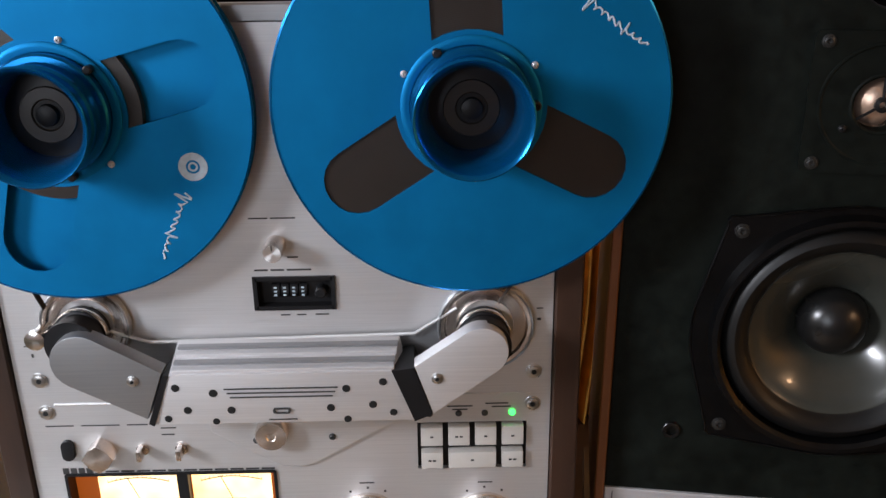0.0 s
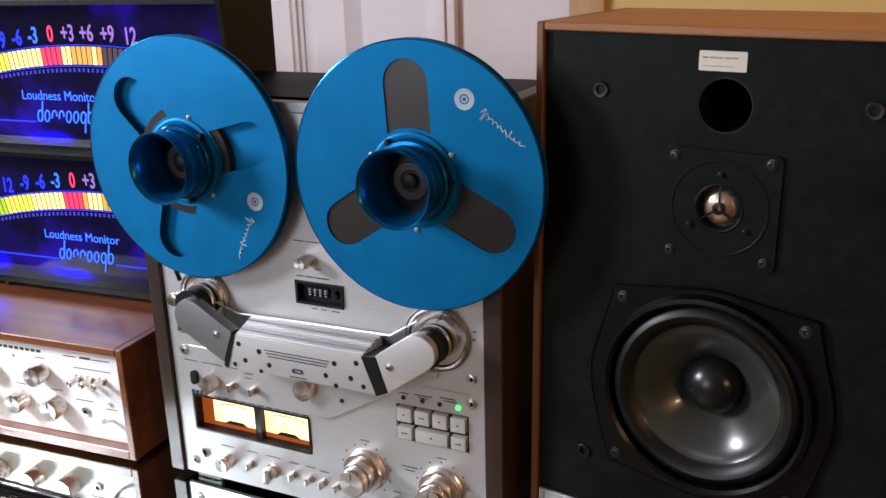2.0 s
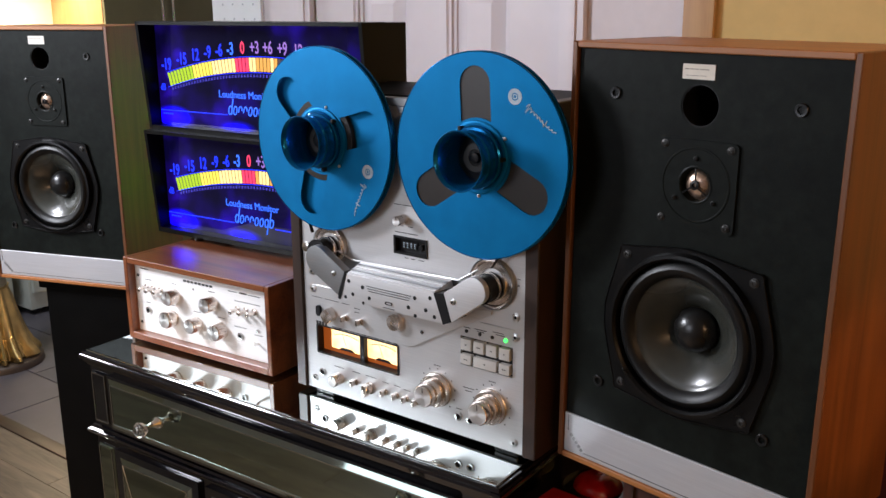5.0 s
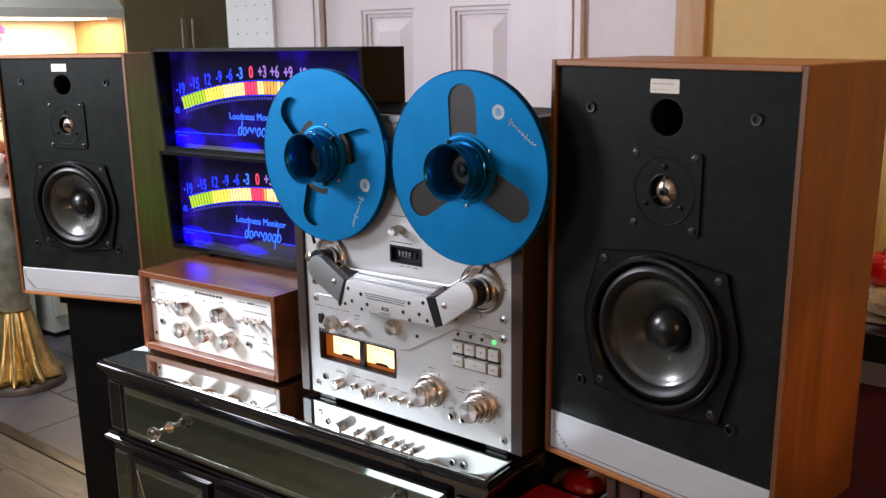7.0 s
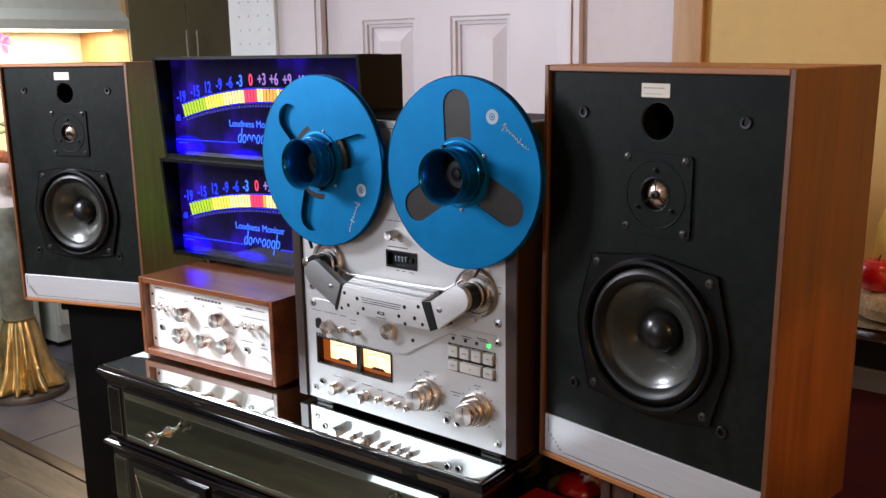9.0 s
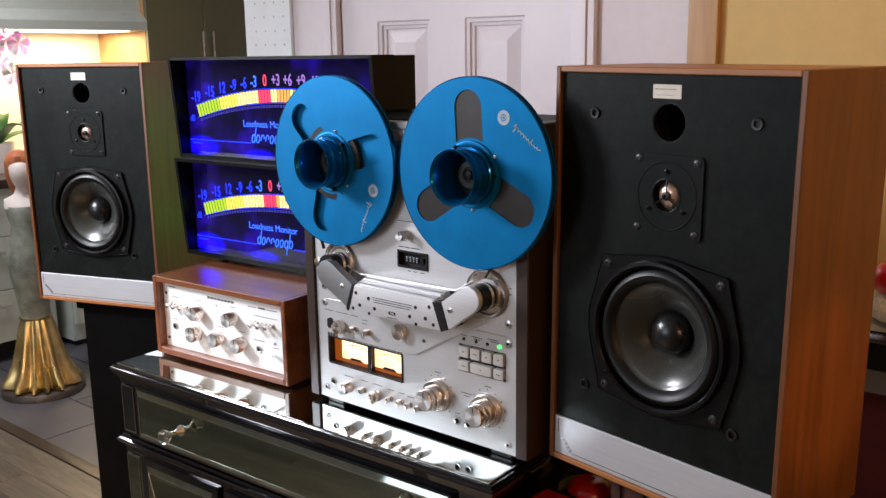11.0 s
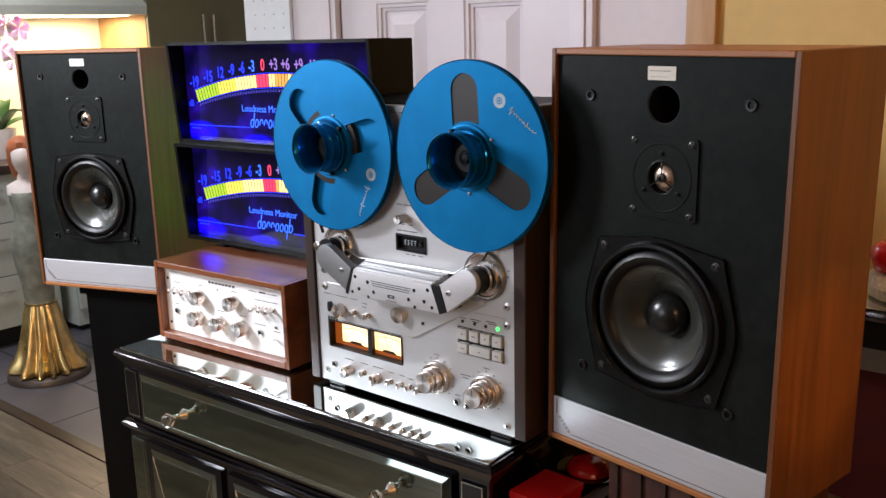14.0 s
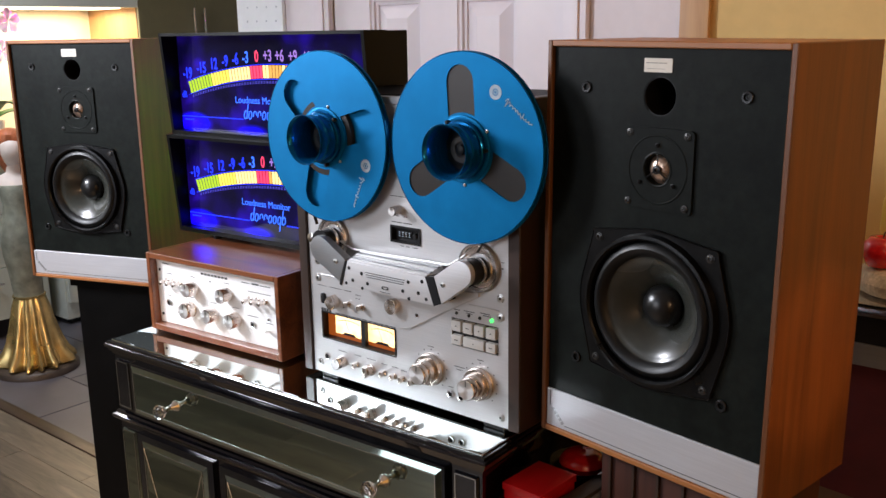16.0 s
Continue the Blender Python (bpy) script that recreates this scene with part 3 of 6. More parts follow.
    bm = B(); lathe(bm, [(0.0435, rec - 0.0028), (0.0430, rec - 0.0036), (0.0415, rec - 0.0037), (0.0405, rec - 0.0031), (0.0220, rec - 0.0031), (0.0205, rec - 0.0036), (0.0190, rec - 0.0030), (0.0180, rec + 0.007), (0.0195, rec + 0.009), (0.020, rec + 0.0005)], (tu, 0, tz), "y", 48, True)
    part("horn_ring", bm, BAFFLE, tw, "", 12)
    bm = B(); lathe(bm, [(0.0185, rec + 0.008)] + [(0.0165 * math.cos(a), rec + 0.007 - 0.0085 * math.sin(a)) for a in (0, 0.35, 0.7, 1.0, 1.3, 1.5)], (tu, 0, tz), "y", 40)
    part("dome", bm, DOME, tw, "coppery metal dome")
    bm = B()
    for a in (90, 215, 325):
        c, n = math.cos(radians(a)), math.sin(radians(a))
        sweep(bm, [(tu + 0.0195 * c, rec - 0.002, tz + 0.0195 * n), (tu + 0.004 * c, rec - 0.0035, tz + 0.004 * n)], 0.0011, 6)
    lathe(bm, [(0.0055, rec - 0.002), (0.0055, rec - 0.0045), (0.0025, rec - 0.0052), (0.0025, rec - 0.002)], (tu, 0, tz), "y", 20, True)
    part("phase_plug", bm, FRAME_BLACK, tw)
    for a, r in ((90, 0.030), (215, 0.030), (325, 0.030)):
        screw(tw, tu + r * math.cos(radians(a)), tz + r * math.sin(radians(a)), rec - 0.0042, 0.0022, BLACK)
    for dx, dz in ((-0.0415, 0.043), (0.0415, 0.043), (0.0415, -0.043), (-0.0415, -0.043)):
        screw(tw, tu + dx, tz + dz, rec - 0.003, 0.0038, BLACK_SCREW)
    # woofer: a pressed frame with four ears, surround, cone and dust cap
    outline = []
    ear = 0.1305
    for q in range(4):
        c = 45 + 90 * q
        wr = 0.1125 if q % 2 else 0.1045
        lean = math.degrees(math.acos(wr / ear))
        for d, r in ((-2.2, ear - 0.0035), (-1.0, ear - 0.0006), (1.0, ear - 0.0006), (2.2, ear - 0.0035)):
            outline.append((wu + r * math.cos(radians(c + d)), wz + r * math.sin(radians(c + d))))
        for k in range(7):
            d = c + lean + (90 - 2 * lean) * k / 6
            outline.append((wu + wr * math.cos(radians(d)), wz + wr * math.sin(radians(d))))
    bm = B(); slab(bm, outline, [circle(wu, wz, 0.0905, 64)], rec - 0.0045, rec + 0.0004)
    wf = part("woofer", bm, WOOFER_FRAME, s, "large woofer with black cast frame")
    bm = B(); sweep(bm, [(x, rec - 0.0043, z) for x, z in outline + outline[:1]], 0.0010, 6)
    part("frame_edge", bm, WOOFER_FRAME, wf, "", 60)
    rw = rec - 0.0060
    bm = B(); lathe(bm, [(0.0995, rec - 0.0040), (0.0975, rw - 0.008), (0.0935, rw - 0.0085), (0.0905, rw - 0.0055), (0.0895, rw + 0.003), (0.0905, rw + 0.006), (0.094, rw + 0.001)], (wu, 0, wz), "y", 72, True)
    part("frame_ring", bm, WOOFER_FRAME, wf)
    bm = B(); lathe(bm, [(0.0905, rw + 0.004), (0.0880, rw + 0.001), (0.0850, rw - 0.003), (0.0800, rw - 0.0048), (0.0745, rw - 0.003), (0.0705, rw + 0.002), (0.0680, rw + 0.0045), (0.0675, rw + 0.010), (0.0905, rw + 0.012)], (wu, 0, wz), "y", 72, True)
    part("surround", bm, RUBBER, wf, "black rubber roll surround")
    bm = B(); lathe(bm, [(0.0695, rw + 0.0045), (0.0685, rw + 0.0035), (0.0675, rw + 0.0045)] + [(0.0675 - 0.0415 * f, rw + 0.0045 + 0.033 * f ** 1.35) for f in (0.1, 0.2, 0.3, 0.4, 0.5, 0.6, 0.7, 0.8, 0.9, 1.0)] + [(0.002, rw + 0.038)], (wu, 0, wz), "y", 72, False, False)
    part("cone", bm, CONE, wf, "grey translucent plastic cone")
    bm = B(); lathe(bm, [(0.0275, rw + 0.034), (0.0275, rw + 0.030)] + [(0.0270 * math.cos(a), rw + 0.030 - 0.021 * math.sin(a)) for a in (0.15, 0.4, 0.65, 0.9, 1.15, 1.35, 1.5)], (wu, 0, wz), "y", 48)
    part("dust_cap", bm, DUSTCAP, wf, "glossy black dust cap")
    for dx, dz in ((-0.0828, 0.0828), (0.0828, 0.0828), (0.0828, -0.0828), (-0.0828, -0.0828)):
        screw(wf, wu + dx, wz + dz, rec - 0.0045, 0.0045, BLACK_SCREW)
    return s


SPK_Z = 0.8918
NEAR = pose(0.1435, 0.6212, 0, 0, 0, -8.8)
spk_r = speaker(NEAR @ pose(0, 0, SPK_Z, 0, 0.62, 0), "pair of loudspeakers")
spk_l = copy_thing(spk_r, pose(-1.2923, 0.5970, SPK_Z + 0.0071, 0, 0, 19.2))
tagged(spk_l, "teak-veneered loudspeaker standing on a tall black stand")
tagged(spk_r, "teak-veneered loudspeaker beside the tape deck, black baffle")


def stand(m, w, d, h, label):
    s = thing("speaker_stand", m, label, "speaker stand")
    bm = B(); box(bm, 0, w, 0, d, 0.02, h - 0.022, 0.003)
    part("column", bm, BLACK_METAL, s)
    bm = B(); box(bm, -0.01, w + 0.01, -0.01, d + 0.01, h - 0.022, h, 0.003)
    part("top_plate", bm, BLACK_METAL, s)
    bm = B(); box(bm, -0.02, w + 0.02, -0.02, d + 0.02, 0, 0.02, 0.004)
    part("base_plate", bm, BLACK_METAL, s)
    return s


stand(pose(-1.292, 0.597, 0, 0, 0, 19.2) @ pose(0.10, 0.03, 0), 0.23, 0.16, SPK_Z + 0.0071, "tall black box-shaped loudspeaker stand on the tiles")

# ---- mirrored cabinet ----
CZ = 0.872
CW, CD = 0.907, 0.46
cab = thing("mirrored_cabinet", pose(-0.787, 0.477, 0, 0, 0, 2.4), "black lacquer sideboard with mirrored top, drawer and doors", "sideboard")


def moulding(name, x0, x1, y0, y1, steps, parent):
    """Stacked mitred rings: steps of (overhang, height)."""
    bm = B()
    rings = [[bm.verts.new(v) for v in ((x0 - o, y0 - o, z), (x1 + o, y0 - o, z), (x1 + o, y1, z), (x0 - o, y1, z))] for o, z in steps]
    for a, b in zip(rings, rings[1:]):
        for k in range(4):
            bm.faces.new((a[k], a[(k + 1) % 4], b[(k + 1) % 4], b[k]))
    bm.faces.new(rings[0][::-1])
    bm.faces.new(rings[-1])
    bmesh.ops.recalc_face_normals(bm, faces=bm.faces[:])
    return part(name, bm, LACQUER, parent, "", 25)


BX0, BX1, BY0 = 0.012, CW - 0.012, 0.014
top = moulding("top", BX0, BX1, BY0, CD, [(0.0, CZ - 0.027), (0.0032, CZ - 0.0262), (0.0042, CZ - 0.0215), (0.0078, CZ - 0.0198), (0.0090, CZ - 0.0150), (0.0125, CZ - 0.0130), (0.0135, CZ - 0.0090), (0.0128, CZ - 0.0055), (0.0100, CZ - 0.0045), (0.0092, CZ - 0.0008), (0.0080, CZ)], cab)
bm = B(); box(bm, 0.009, CW - 0.009, 0.011, CD - 0.012, CZ - 0.002, CZ + 0.003, 0.0025, 2)
part("mirror_top", bm, MIRROR, top, "bevelled mirror glass top", 0)
bm = B(); box(bm, BX0, BX1, BY0, CD, 0.10, CZ - 0.027)
part("body", bm, LACQUER, cab)
moulding("middle_moulding", BX0, BX1, BY0, CD, [(0.0, 0.703), (0.004, 0.705), (0.005, 0.709), (0.010, 0.711), (0.0125, 0.715), (0.0115, 0.719), (0.006, 0.721), (0.005, 0.726), (0.001, 0.728)], cab)
moulding("plinth", BX0, BX1, BY0, CD, [(0.0, 0.0), (0.012, 0.0), (0.012, 0.075), (0.004, 0.09), (0.0, 0.10)], cab)


CUT_GLINT = plain("mirror_cut_glint", (0.62, 0.64, 0.62), 0.18, 1.0, 0.1, 60)


def bevelled_pane(name, x0, x1, z0, z1, y, parent, cross=False, label="", material=None):
    """A mirror pane proud of the front, with a ground bevel; doors carry a cross cut into four facets."""
    bm = B()
    b = 0.010 if x1 - x0 > 0.1 else 0.003
    out = [bm.verts.new((x, y, z)) for x, z in ((x0, z0), (x1, z0), (x1, z1), (x0, z1))]
    inn = [bm.verts.new((x, y - 0.004, z)) for x, z in ((x0 + b, z0 + b), (x1 - b, z0 + b), (x1 - b, z1 - b), (x0 + b, z1 - b))]
    for k in range(4):
        bm.faces.new((out[k], out[(k + 1) % 4], inn[(k + 1) % 4], inn[k]))
    if cross:
        mid = bm.verts.new(((x0 + x1) / 2, y - 0.010, (z0 + z1) / 2))
        for k in range(4):
            bm.faces.new((inn[k], inn[(k + 1) % 4], mid))
    else:
        bm.faces.new(inn)
    bm.faces.new(out[::-1])
    bmesh.ops.recalc_face_normals(bm, faces=bm.faces[:])
    pane = part(name, bm, material or DIM_MIRROR, parent, label, 0)
    # bright strips paint the glint on the bevel's edge; doors carry two diagonal cuts
    bm = B()
    e = 0.0009
    for a0, a1, c0, c1 in ((x0 + b, x1 - b, z1 - b - e, z1 - b + e), (x0 + b, x1 - b, z0 + b - e, z0 + b + e), (x0 + b - e, x0 + b + e, z0 + b, z1 - b), (x1 - b - e, x1 - b + e, z0 + b, z1 - b)):
        box(bm, a0, a1, y - 0.0048, y - 0.0036, c0, c1)
    part("bevel_glint", bm, CUT_GLINT, pane, "", 0)
    if cross:
        xm, zm = (x0 + x1) / 2, (z0 + z1) / 2
        for cx, cz in ((x0 + b, z0 + b), (x1 - b, z0 + b), (x1 - b, z1 - b), (x0 + b, z1 - b)):
            bm = B(); sweep(bm, [(cx, y - 0.0042, cz), (xm, y - 0.0102, zm)], 0.0010, 6)
            part("diagonal_cut", bm, CUT_GLINT, pane)
    return pane


def crystal_knob(parent, x, z, y):
    bm = B(); lathe(bm, [(0.011, 0), (0.0105, -0.003), (0.006, -0.008), (0.0045, -0.016), (0.0045, -0.022), (0.008, -0.026), (0.009, -0.028)], (x, y, z), "y", 20)
    k = part("handle", bm, CHROME, parent, "chrome knob stem")
    bm = B(); lathe(bm, [(0.006, -0.026), (0.0125, -0.032), (0.0145, -0.037), (0.0105, -0.044), (0.0055, -0.046)], (x, y, z), "y", 8)
    part("crystal", bm, CRYSTAL, k, "faceted glass knob", 0)


DZ0, DZ1 = 0.734, 0.840
drawer = part("drawer", box(B(), 0.072, CW - 0.072, BY0 - 0.010, BY0 + 0.002, DZ0, DZ1, 0.002), LACQUER, cab)
bevelled_pane("mirror_pane", 0.077, CW - 0.077, DZ0 + 0.005, DZ1 - 0.005, BY0 - 0.0101, drawer, False, "bevelled mirror pane, toned for a dark reflection")
for x in (0.215, CW - 0.185):
    crystal_knob(drawer, x, (DZ0 + DZ1) / 2, BY0 - 0.014)
for x0, x1 in ((0.018, 0.060), (CW - 0.060, CW - 0.018)):
    bevelled_pane("post_pane", x0, x1, 0.736, 0.836, BY0 - 0.0005, cab, False, "", LACQUER)
    bevelled_pane("post_pane", x0, x1, 0.14, 0.690, BY0 - 0.0005, cab)
for x0, x1 in ((0.072, 0.300), (0.318, 0.589), (0.607, CW - 0.072)):
    d = part("door", box(B(), x0, x1, BY0 - 0.008, BY0 + 0.002, 0.13, 0.694, 0.002), LACQUER, cab)
    bevelled_pane("mirror_pane", x0 + 0.016, x1 - 0.016, 0.148, 0.680, BY0 - 0.0081, d, True, "mirror pane cut with a cross")
    crystal_knob(d, x1 - 0.008, 0.45, BY0 - 0.008)

# ---- amplifier ----
AW, AH, AD = 0.366, 0.1575, 0.31
amp = thing("stereo_amplifier", pose(-0.7545, 0.566, CZ + 0.003, 0, 0, 4.0), "silver-faced stereo amplifier in a walnut case on the sideboard", "amplifier")
F = 0.0065
for name, c in (("case_side", (0, 0.0105, 0, AD, F, F + AH)), ("case_side", (AW - 0.0105, AW, 0, AD, F, F + AH)), ("case_top", (0.0105, AW - 0.0105, 0, AD, F + AH - 0.011, F + AH)), ("case_bottom", (0.0105, AW - 0.0105, 0, AD, F, F + 0.013))):
    part(name, box(B(), *c, 0.0012, 1), WALNUT, amp)
part("back_panel", box(B(), 0.0105, AW - 0.0105, AD - 0.015, AD - 0.01, F + 0.013, F + AH - 0.011), BLACK_METAL, amp)
FY = 0.016
face = part("face_plate", box(B(), 0.0108, AW - 0.0108, FY, FY + 0.005, F + 0.0133, F + AH - 0.0113, 0.0008, 1), ALU_FACE, amp, "pale brushed aluminium face plate")
for x, z in ((0.020, 0.128), (AW - 0.020, 0.128), (0.020, 0.037), (AW - 0.020, 0.037)):
    screw(face, x, z, FY, 0.0022, INK)
for x, z, r in ((0.118, 0.103, 0.0145), (0.214, 0.106, 0.0145), (0.107, 0.060, 0.0165), (0.172, 0.060, 0.0145), (0.234, 0.060, 0.0155)):
    knob(amp, x, z, FY, r * 0.93, 0.021)
for x, z in ((0.042, 0.108), (0.060, 0.108), (0.080, 0.108), (0.276, 0.106), (0.296, 0.107), (0.316, 0.108)):
    bm = B(); lathe(bm, [(0.0062, 0), (0.0062, -0.002), (0.0038, -0.003), (0.0036, -0.013), (0.0047, -0.014), (0.0047, -0.019), (0.003, -0.0200)], (x, FY, z), "y", 16)
    part("toggle_button", bm, KNOB, amp)
for x, z in ((0.043, 0.064), (0.280, 0.058)):
    bm = B(); lathe(bm, [(0.0065, 0), (0.0065, -0.0025), (0.0035, -0.003), (0.003, 0.002), (0.0003, 0.002)], (x, FY, z), "y", 24)
    part("headphone_jack", bm, [SCREW], amp)
    bm = B(); lathe(bm, [(0.0033, -0.0032), (0.0002, -0.0033)], (x, FY, z), "y", 16)
    part("jack_hole", bm, HOLE, amp)
bm = B(); sweep(bm, [(0.322, FY, 0.052), (0.322, FY - 0.008, 0.0535), (0.322, FY - 0.016, 0.058)], [0.002, 0.0025, 0.0035], 10)
part("power_switch", bm, CHROME, amp)
bm = B(); lathe(bm, [(0.0035, 0), (0.003, -0.002), (0.0005, -0.0025)], (0.322, FY, 0.075), "y", 16)
part("pilot_lamp", bm, SCREW, amp)
bars("maker_mark", [(0.143 + 0.0095 * k, 0.150 + 0.0095 * k, 0.1365, 0.0042) for k in range(8)], FY, INK, face)
bars("print", [(0.028, 0.050, 0.1425, 0.0013), (0.255, 0.276, 0.136, 0.0012), (0.282, 0.300, 0.1365, 0.003), (0.303, 0.330, 0.136, 0.0012), (0.038, 0.056, 0.123, 0.001), (0.112, 0.124, 0.126, 0.001), (0.206, 0.222, 0.127, 0.001), (0.100, 0.116, 0.084, 0.001), (0.164, 0.182, 0.083, 0.001), (0.226, 0.244, 0.083, 0.001), (0.270, 0.330, 0.121, 0.0009), (0.266, 0.294, 0.074, 0.001), (0.314, 0.332, 0.067, 0.001), (0.037, 0.049, 0.078, 0.001), (0.166, 0.169, 0.124, 0.003)], FY, INK, face)
for x in (0.05, AW - 0.05):
    for y in (0.07, AD - 0.05):
        bm = B(); lathe(bm, [(0.012, 0), (0.013, 0.004), (0.012, F + 0.0005)], (x, y, 0), "z", 20)
        part("foot", bm, RUBBER, amp)

# ---- loudness meters ----
MW = 0.545


def meter(m, h, label, lit, slot_z, feet=0.0):
    """A rack-width display unit; origin at its front lower left corner on the window's plane."""
    s = thing("loudness_meter", m, label, "level meter", "stacked level meters")
    fr, t = 0.040, 0.007
    prof = [(-fr, h), (-fr + 0.016, 0.0), (0.02, 0.0), (0.02, h)]
    hood = part("hood", box(B(), t, MW - t, -fr, 0.02, h - 0.006, h), METER_BLACK, s, "black sheet-metal hood", 0)
    for x0, x1 in ((0, t), (MW - t, MW)):
        bm = B()
        vs = [[bm.verts.new((x, y, z)) for y, z in prof] for x in (x0, x1)]
        bm.faces.new(vs[0]); bm.faces.new(vs[1][::-1])
        for k in range(4):
            bm.faces.new((vs[0][k], vs[0][(k + 1) % 4], vs[1][(k + 1) % 4], vs[1][k]))
        bmesh.ops.recalc_face_normals(bm, faces=bm.faces[:])
        part("hood_side", bm, METER_BLACK, hood, "", 0)
    part("hood_bottom", box(B(), t, MW - t, -fr + 0.016, 0.02, 0, 0.009), METER_BLACK, hood, "", 0)
    part("chassis", box(B(), 0.012, MW - 0.012, 0.0205, 0.095, 0.004, h - 0.001, 0.001, 1), METER_BLACK, s)
    part("window", box(B(), t, MW - t, 0, 0.006, 0.009, h - 0.006), SCREEN, s, "dark glossy display window glowing blue", 0)
    if feet:
        for x in (0.09, MW - 0.09):
            for y in (0.0, 0.075):
                bm = B(); lathe(bm, [(0.009, -feet), (0.010, -feet + 0.003), (0.009, 0.004)], (x, y, 0), "z", 16)
                part("foot", bm, RUBBER, s)
    # the curved row of lit bars
    U0 = 0.180

    def arc(u):
        return h - 0.062 - 0.54 * (u - 0.11) ** 2
    for k in range(40):
        u = -0.141 + 0.0088 * k
        if u > 0.285:
            break
        slope = -1.08 * (u - 0.11)
        mat = LIT_GREEN if k < 8 else LIT_YELLOW if k < 14 else LIT_WARM if k < 21 else LIT_RED if k < 25 else LIT_WARM if k in lit else LIT_ORANGE if k < 33 else UNLIT
        x, z1 = U0 + u, arc(u)
        bm = B()
        w, hh = 0.0031, 0.024
        prism(bm, [(x - w + slope * hh, z1 - hh), (x + w + slope * hh, z1 - hh), (x + w, z1), (x - w, z1)], -0.0016, -0.0004)
        part("bar", bm, mat, s, "", 0)
    bm = B()
    for off in (0.002, -0.026):
        pts = [(U0 - 0.145 + 0.01 * k, -0.001, arc(-0.145 + 0.01 * k) + off) for k in range(42)]
        sweep(bm, pts, 0.0006, 4)
    part("scale_line", bm, LIT_BLUE, s, "", 0)
    bm = B()
    for k in range(52):
        u = -0.132 + 0.0078 * k
        z = arc(u) - 0.0335
        x = U0 + u
        for dz in (0.0, 0.0028):
            box(bm, x - 0.0018, x + 0.0018, -0.001, -0.0004, z + dz, z + dz + 0.0012)
        box(bm, x - 0.0018, x - 0.0008 if k % 2 else x + 0.0002, -0.001, -0.0004, z - 0.001, z + 0.004)
    part("small_print", bm, PRINT_BLUE, s, "", 0)
    for text, u in (("-19", -0.146), ("-15", -0.102), ("12", -0.064), ("-9", -0.030), ("-6", 0.000), ("-3", 0.029), ("0", 0.060), ("+3", 0.090), ("+6", 0.122), ("+9", 0.157), ("12", 0.194)):
        mat = LIT_CYAN if text in ("-3",) else LIT_BLUE if u < 0.05 else LIT_RED if text == "0" else LIT_PINK
        words("scale_number", text, 0.031, mat, s, U0 + u, -0.0008, arc(u) + 0.0075, "", "CENTER", 0.70, 0.0, 1.0, 0.0003, 0.0005)
    words("scale_unit", "dB", 0.019, LIT_BLUE, s, U0 - 0.160, -0.0008, arc(-0.16) - 0.028, "", "CENTER", 0.75)
    words("lettering", "Loudness Monitor", 0.0190, LIT_CYAN, s, U0 - 0.008, -0.0008, 0.068, "", "LEFT", 0.98)
    # the maker's name as plain strokes on its underline
    for x0, x1, z in ((U0 - 0.172, U0 + 0.012, 0.0365), (U0 + 0.118, U0 + 0.268, 0.0365)):
        part("underline", box(B(), x0, x1, -0.0012, -0.0004, z - 0.0009, z + 0.0009), LIT_BLUE, s, "", 0)
    # unseen glowing slots, added to tint the loudspeaker's side green and violet
    part("glow_slot", box(B(), 0.0100, 0.0118, 0.068, 0.092, 0.01, 0.12), SLOT_GREEN, s, "unseen green glowing slot added to the chassis side", 0)
    part("glow_slot", box(B(), 0.0100, 0.0118, 0.036, 0.046, slot_z, slot_z + 0.02), SLOT_VIOLET, s, "unseen violet glowing slot added to the chassis side", 0)
    # rounded slanted loops, the outer ones with a tall stroke
    bm = B()
    for k in range(8):
        x = U0 + 0.014 + 0.0128 * k
        loop = [(x + 0.0046 + 0.0042 * math.cos(a), 0.0455 + 0.0078 * math.sin(a)) for a in (2 * math.pi * q / 14 for q in range(15))]
        if k in (2, 3):
            loop = loop[:9]
        sweep(bm, [(u + 0.2 * (v - 0.036), -0.0009, v) for u, v in loop], 0.0011, 5)
        if k in (0, 6, 7):
            u, v0, v1 = (x + 0.0088, 0.038, 0.066) if k == 0 else (x + 0.0088, 0.024, 0.052) if k == 6 else (x + 0.0004, 0.038, 0.066)
            sweep(bm, [(u + 0.2 * (v0 - 0.036), -0.0009, v0), (u + 0.2 * (v1 - 0.036), -0.0009, v1)], 0.0011, 5)
    part("maker_mark", bm, LIT_CYAN, s, "", 0)
    bars("small_mark", [(U0 - 0.165 + 0.006 * k, U0 - 0.161 + 0.006 * k, 0.030, 0.003) for k in range(5)], -0.0004, LIT_BLUE, s)
    return s


MROT = 3.48
ua = Vector((math.cos(radians(MROT)), math.sin(radians(MROT)), 0))
mo = Vector((-0.65, 0.7364, 0)) - 0.180 * ua
AMP_TOP = CZ + 0.003 + F + AH
MH = 0.204
meter(pose(mo.x, mo.y, AMP_TOP + 0.012, 0, 0, MROT), MH, "black loudness meter with blue glowing scale, standing on the amplifier", (26, 27, 28), 0.14, 0.012)
meter(pose(mo.x, mo.y, AMP_TOP + 0.012 + MH, 0, 0, MROT), MH, "black loudness meter with blue glowing scale, stacked on another", (25, 26, 31), 0.15)

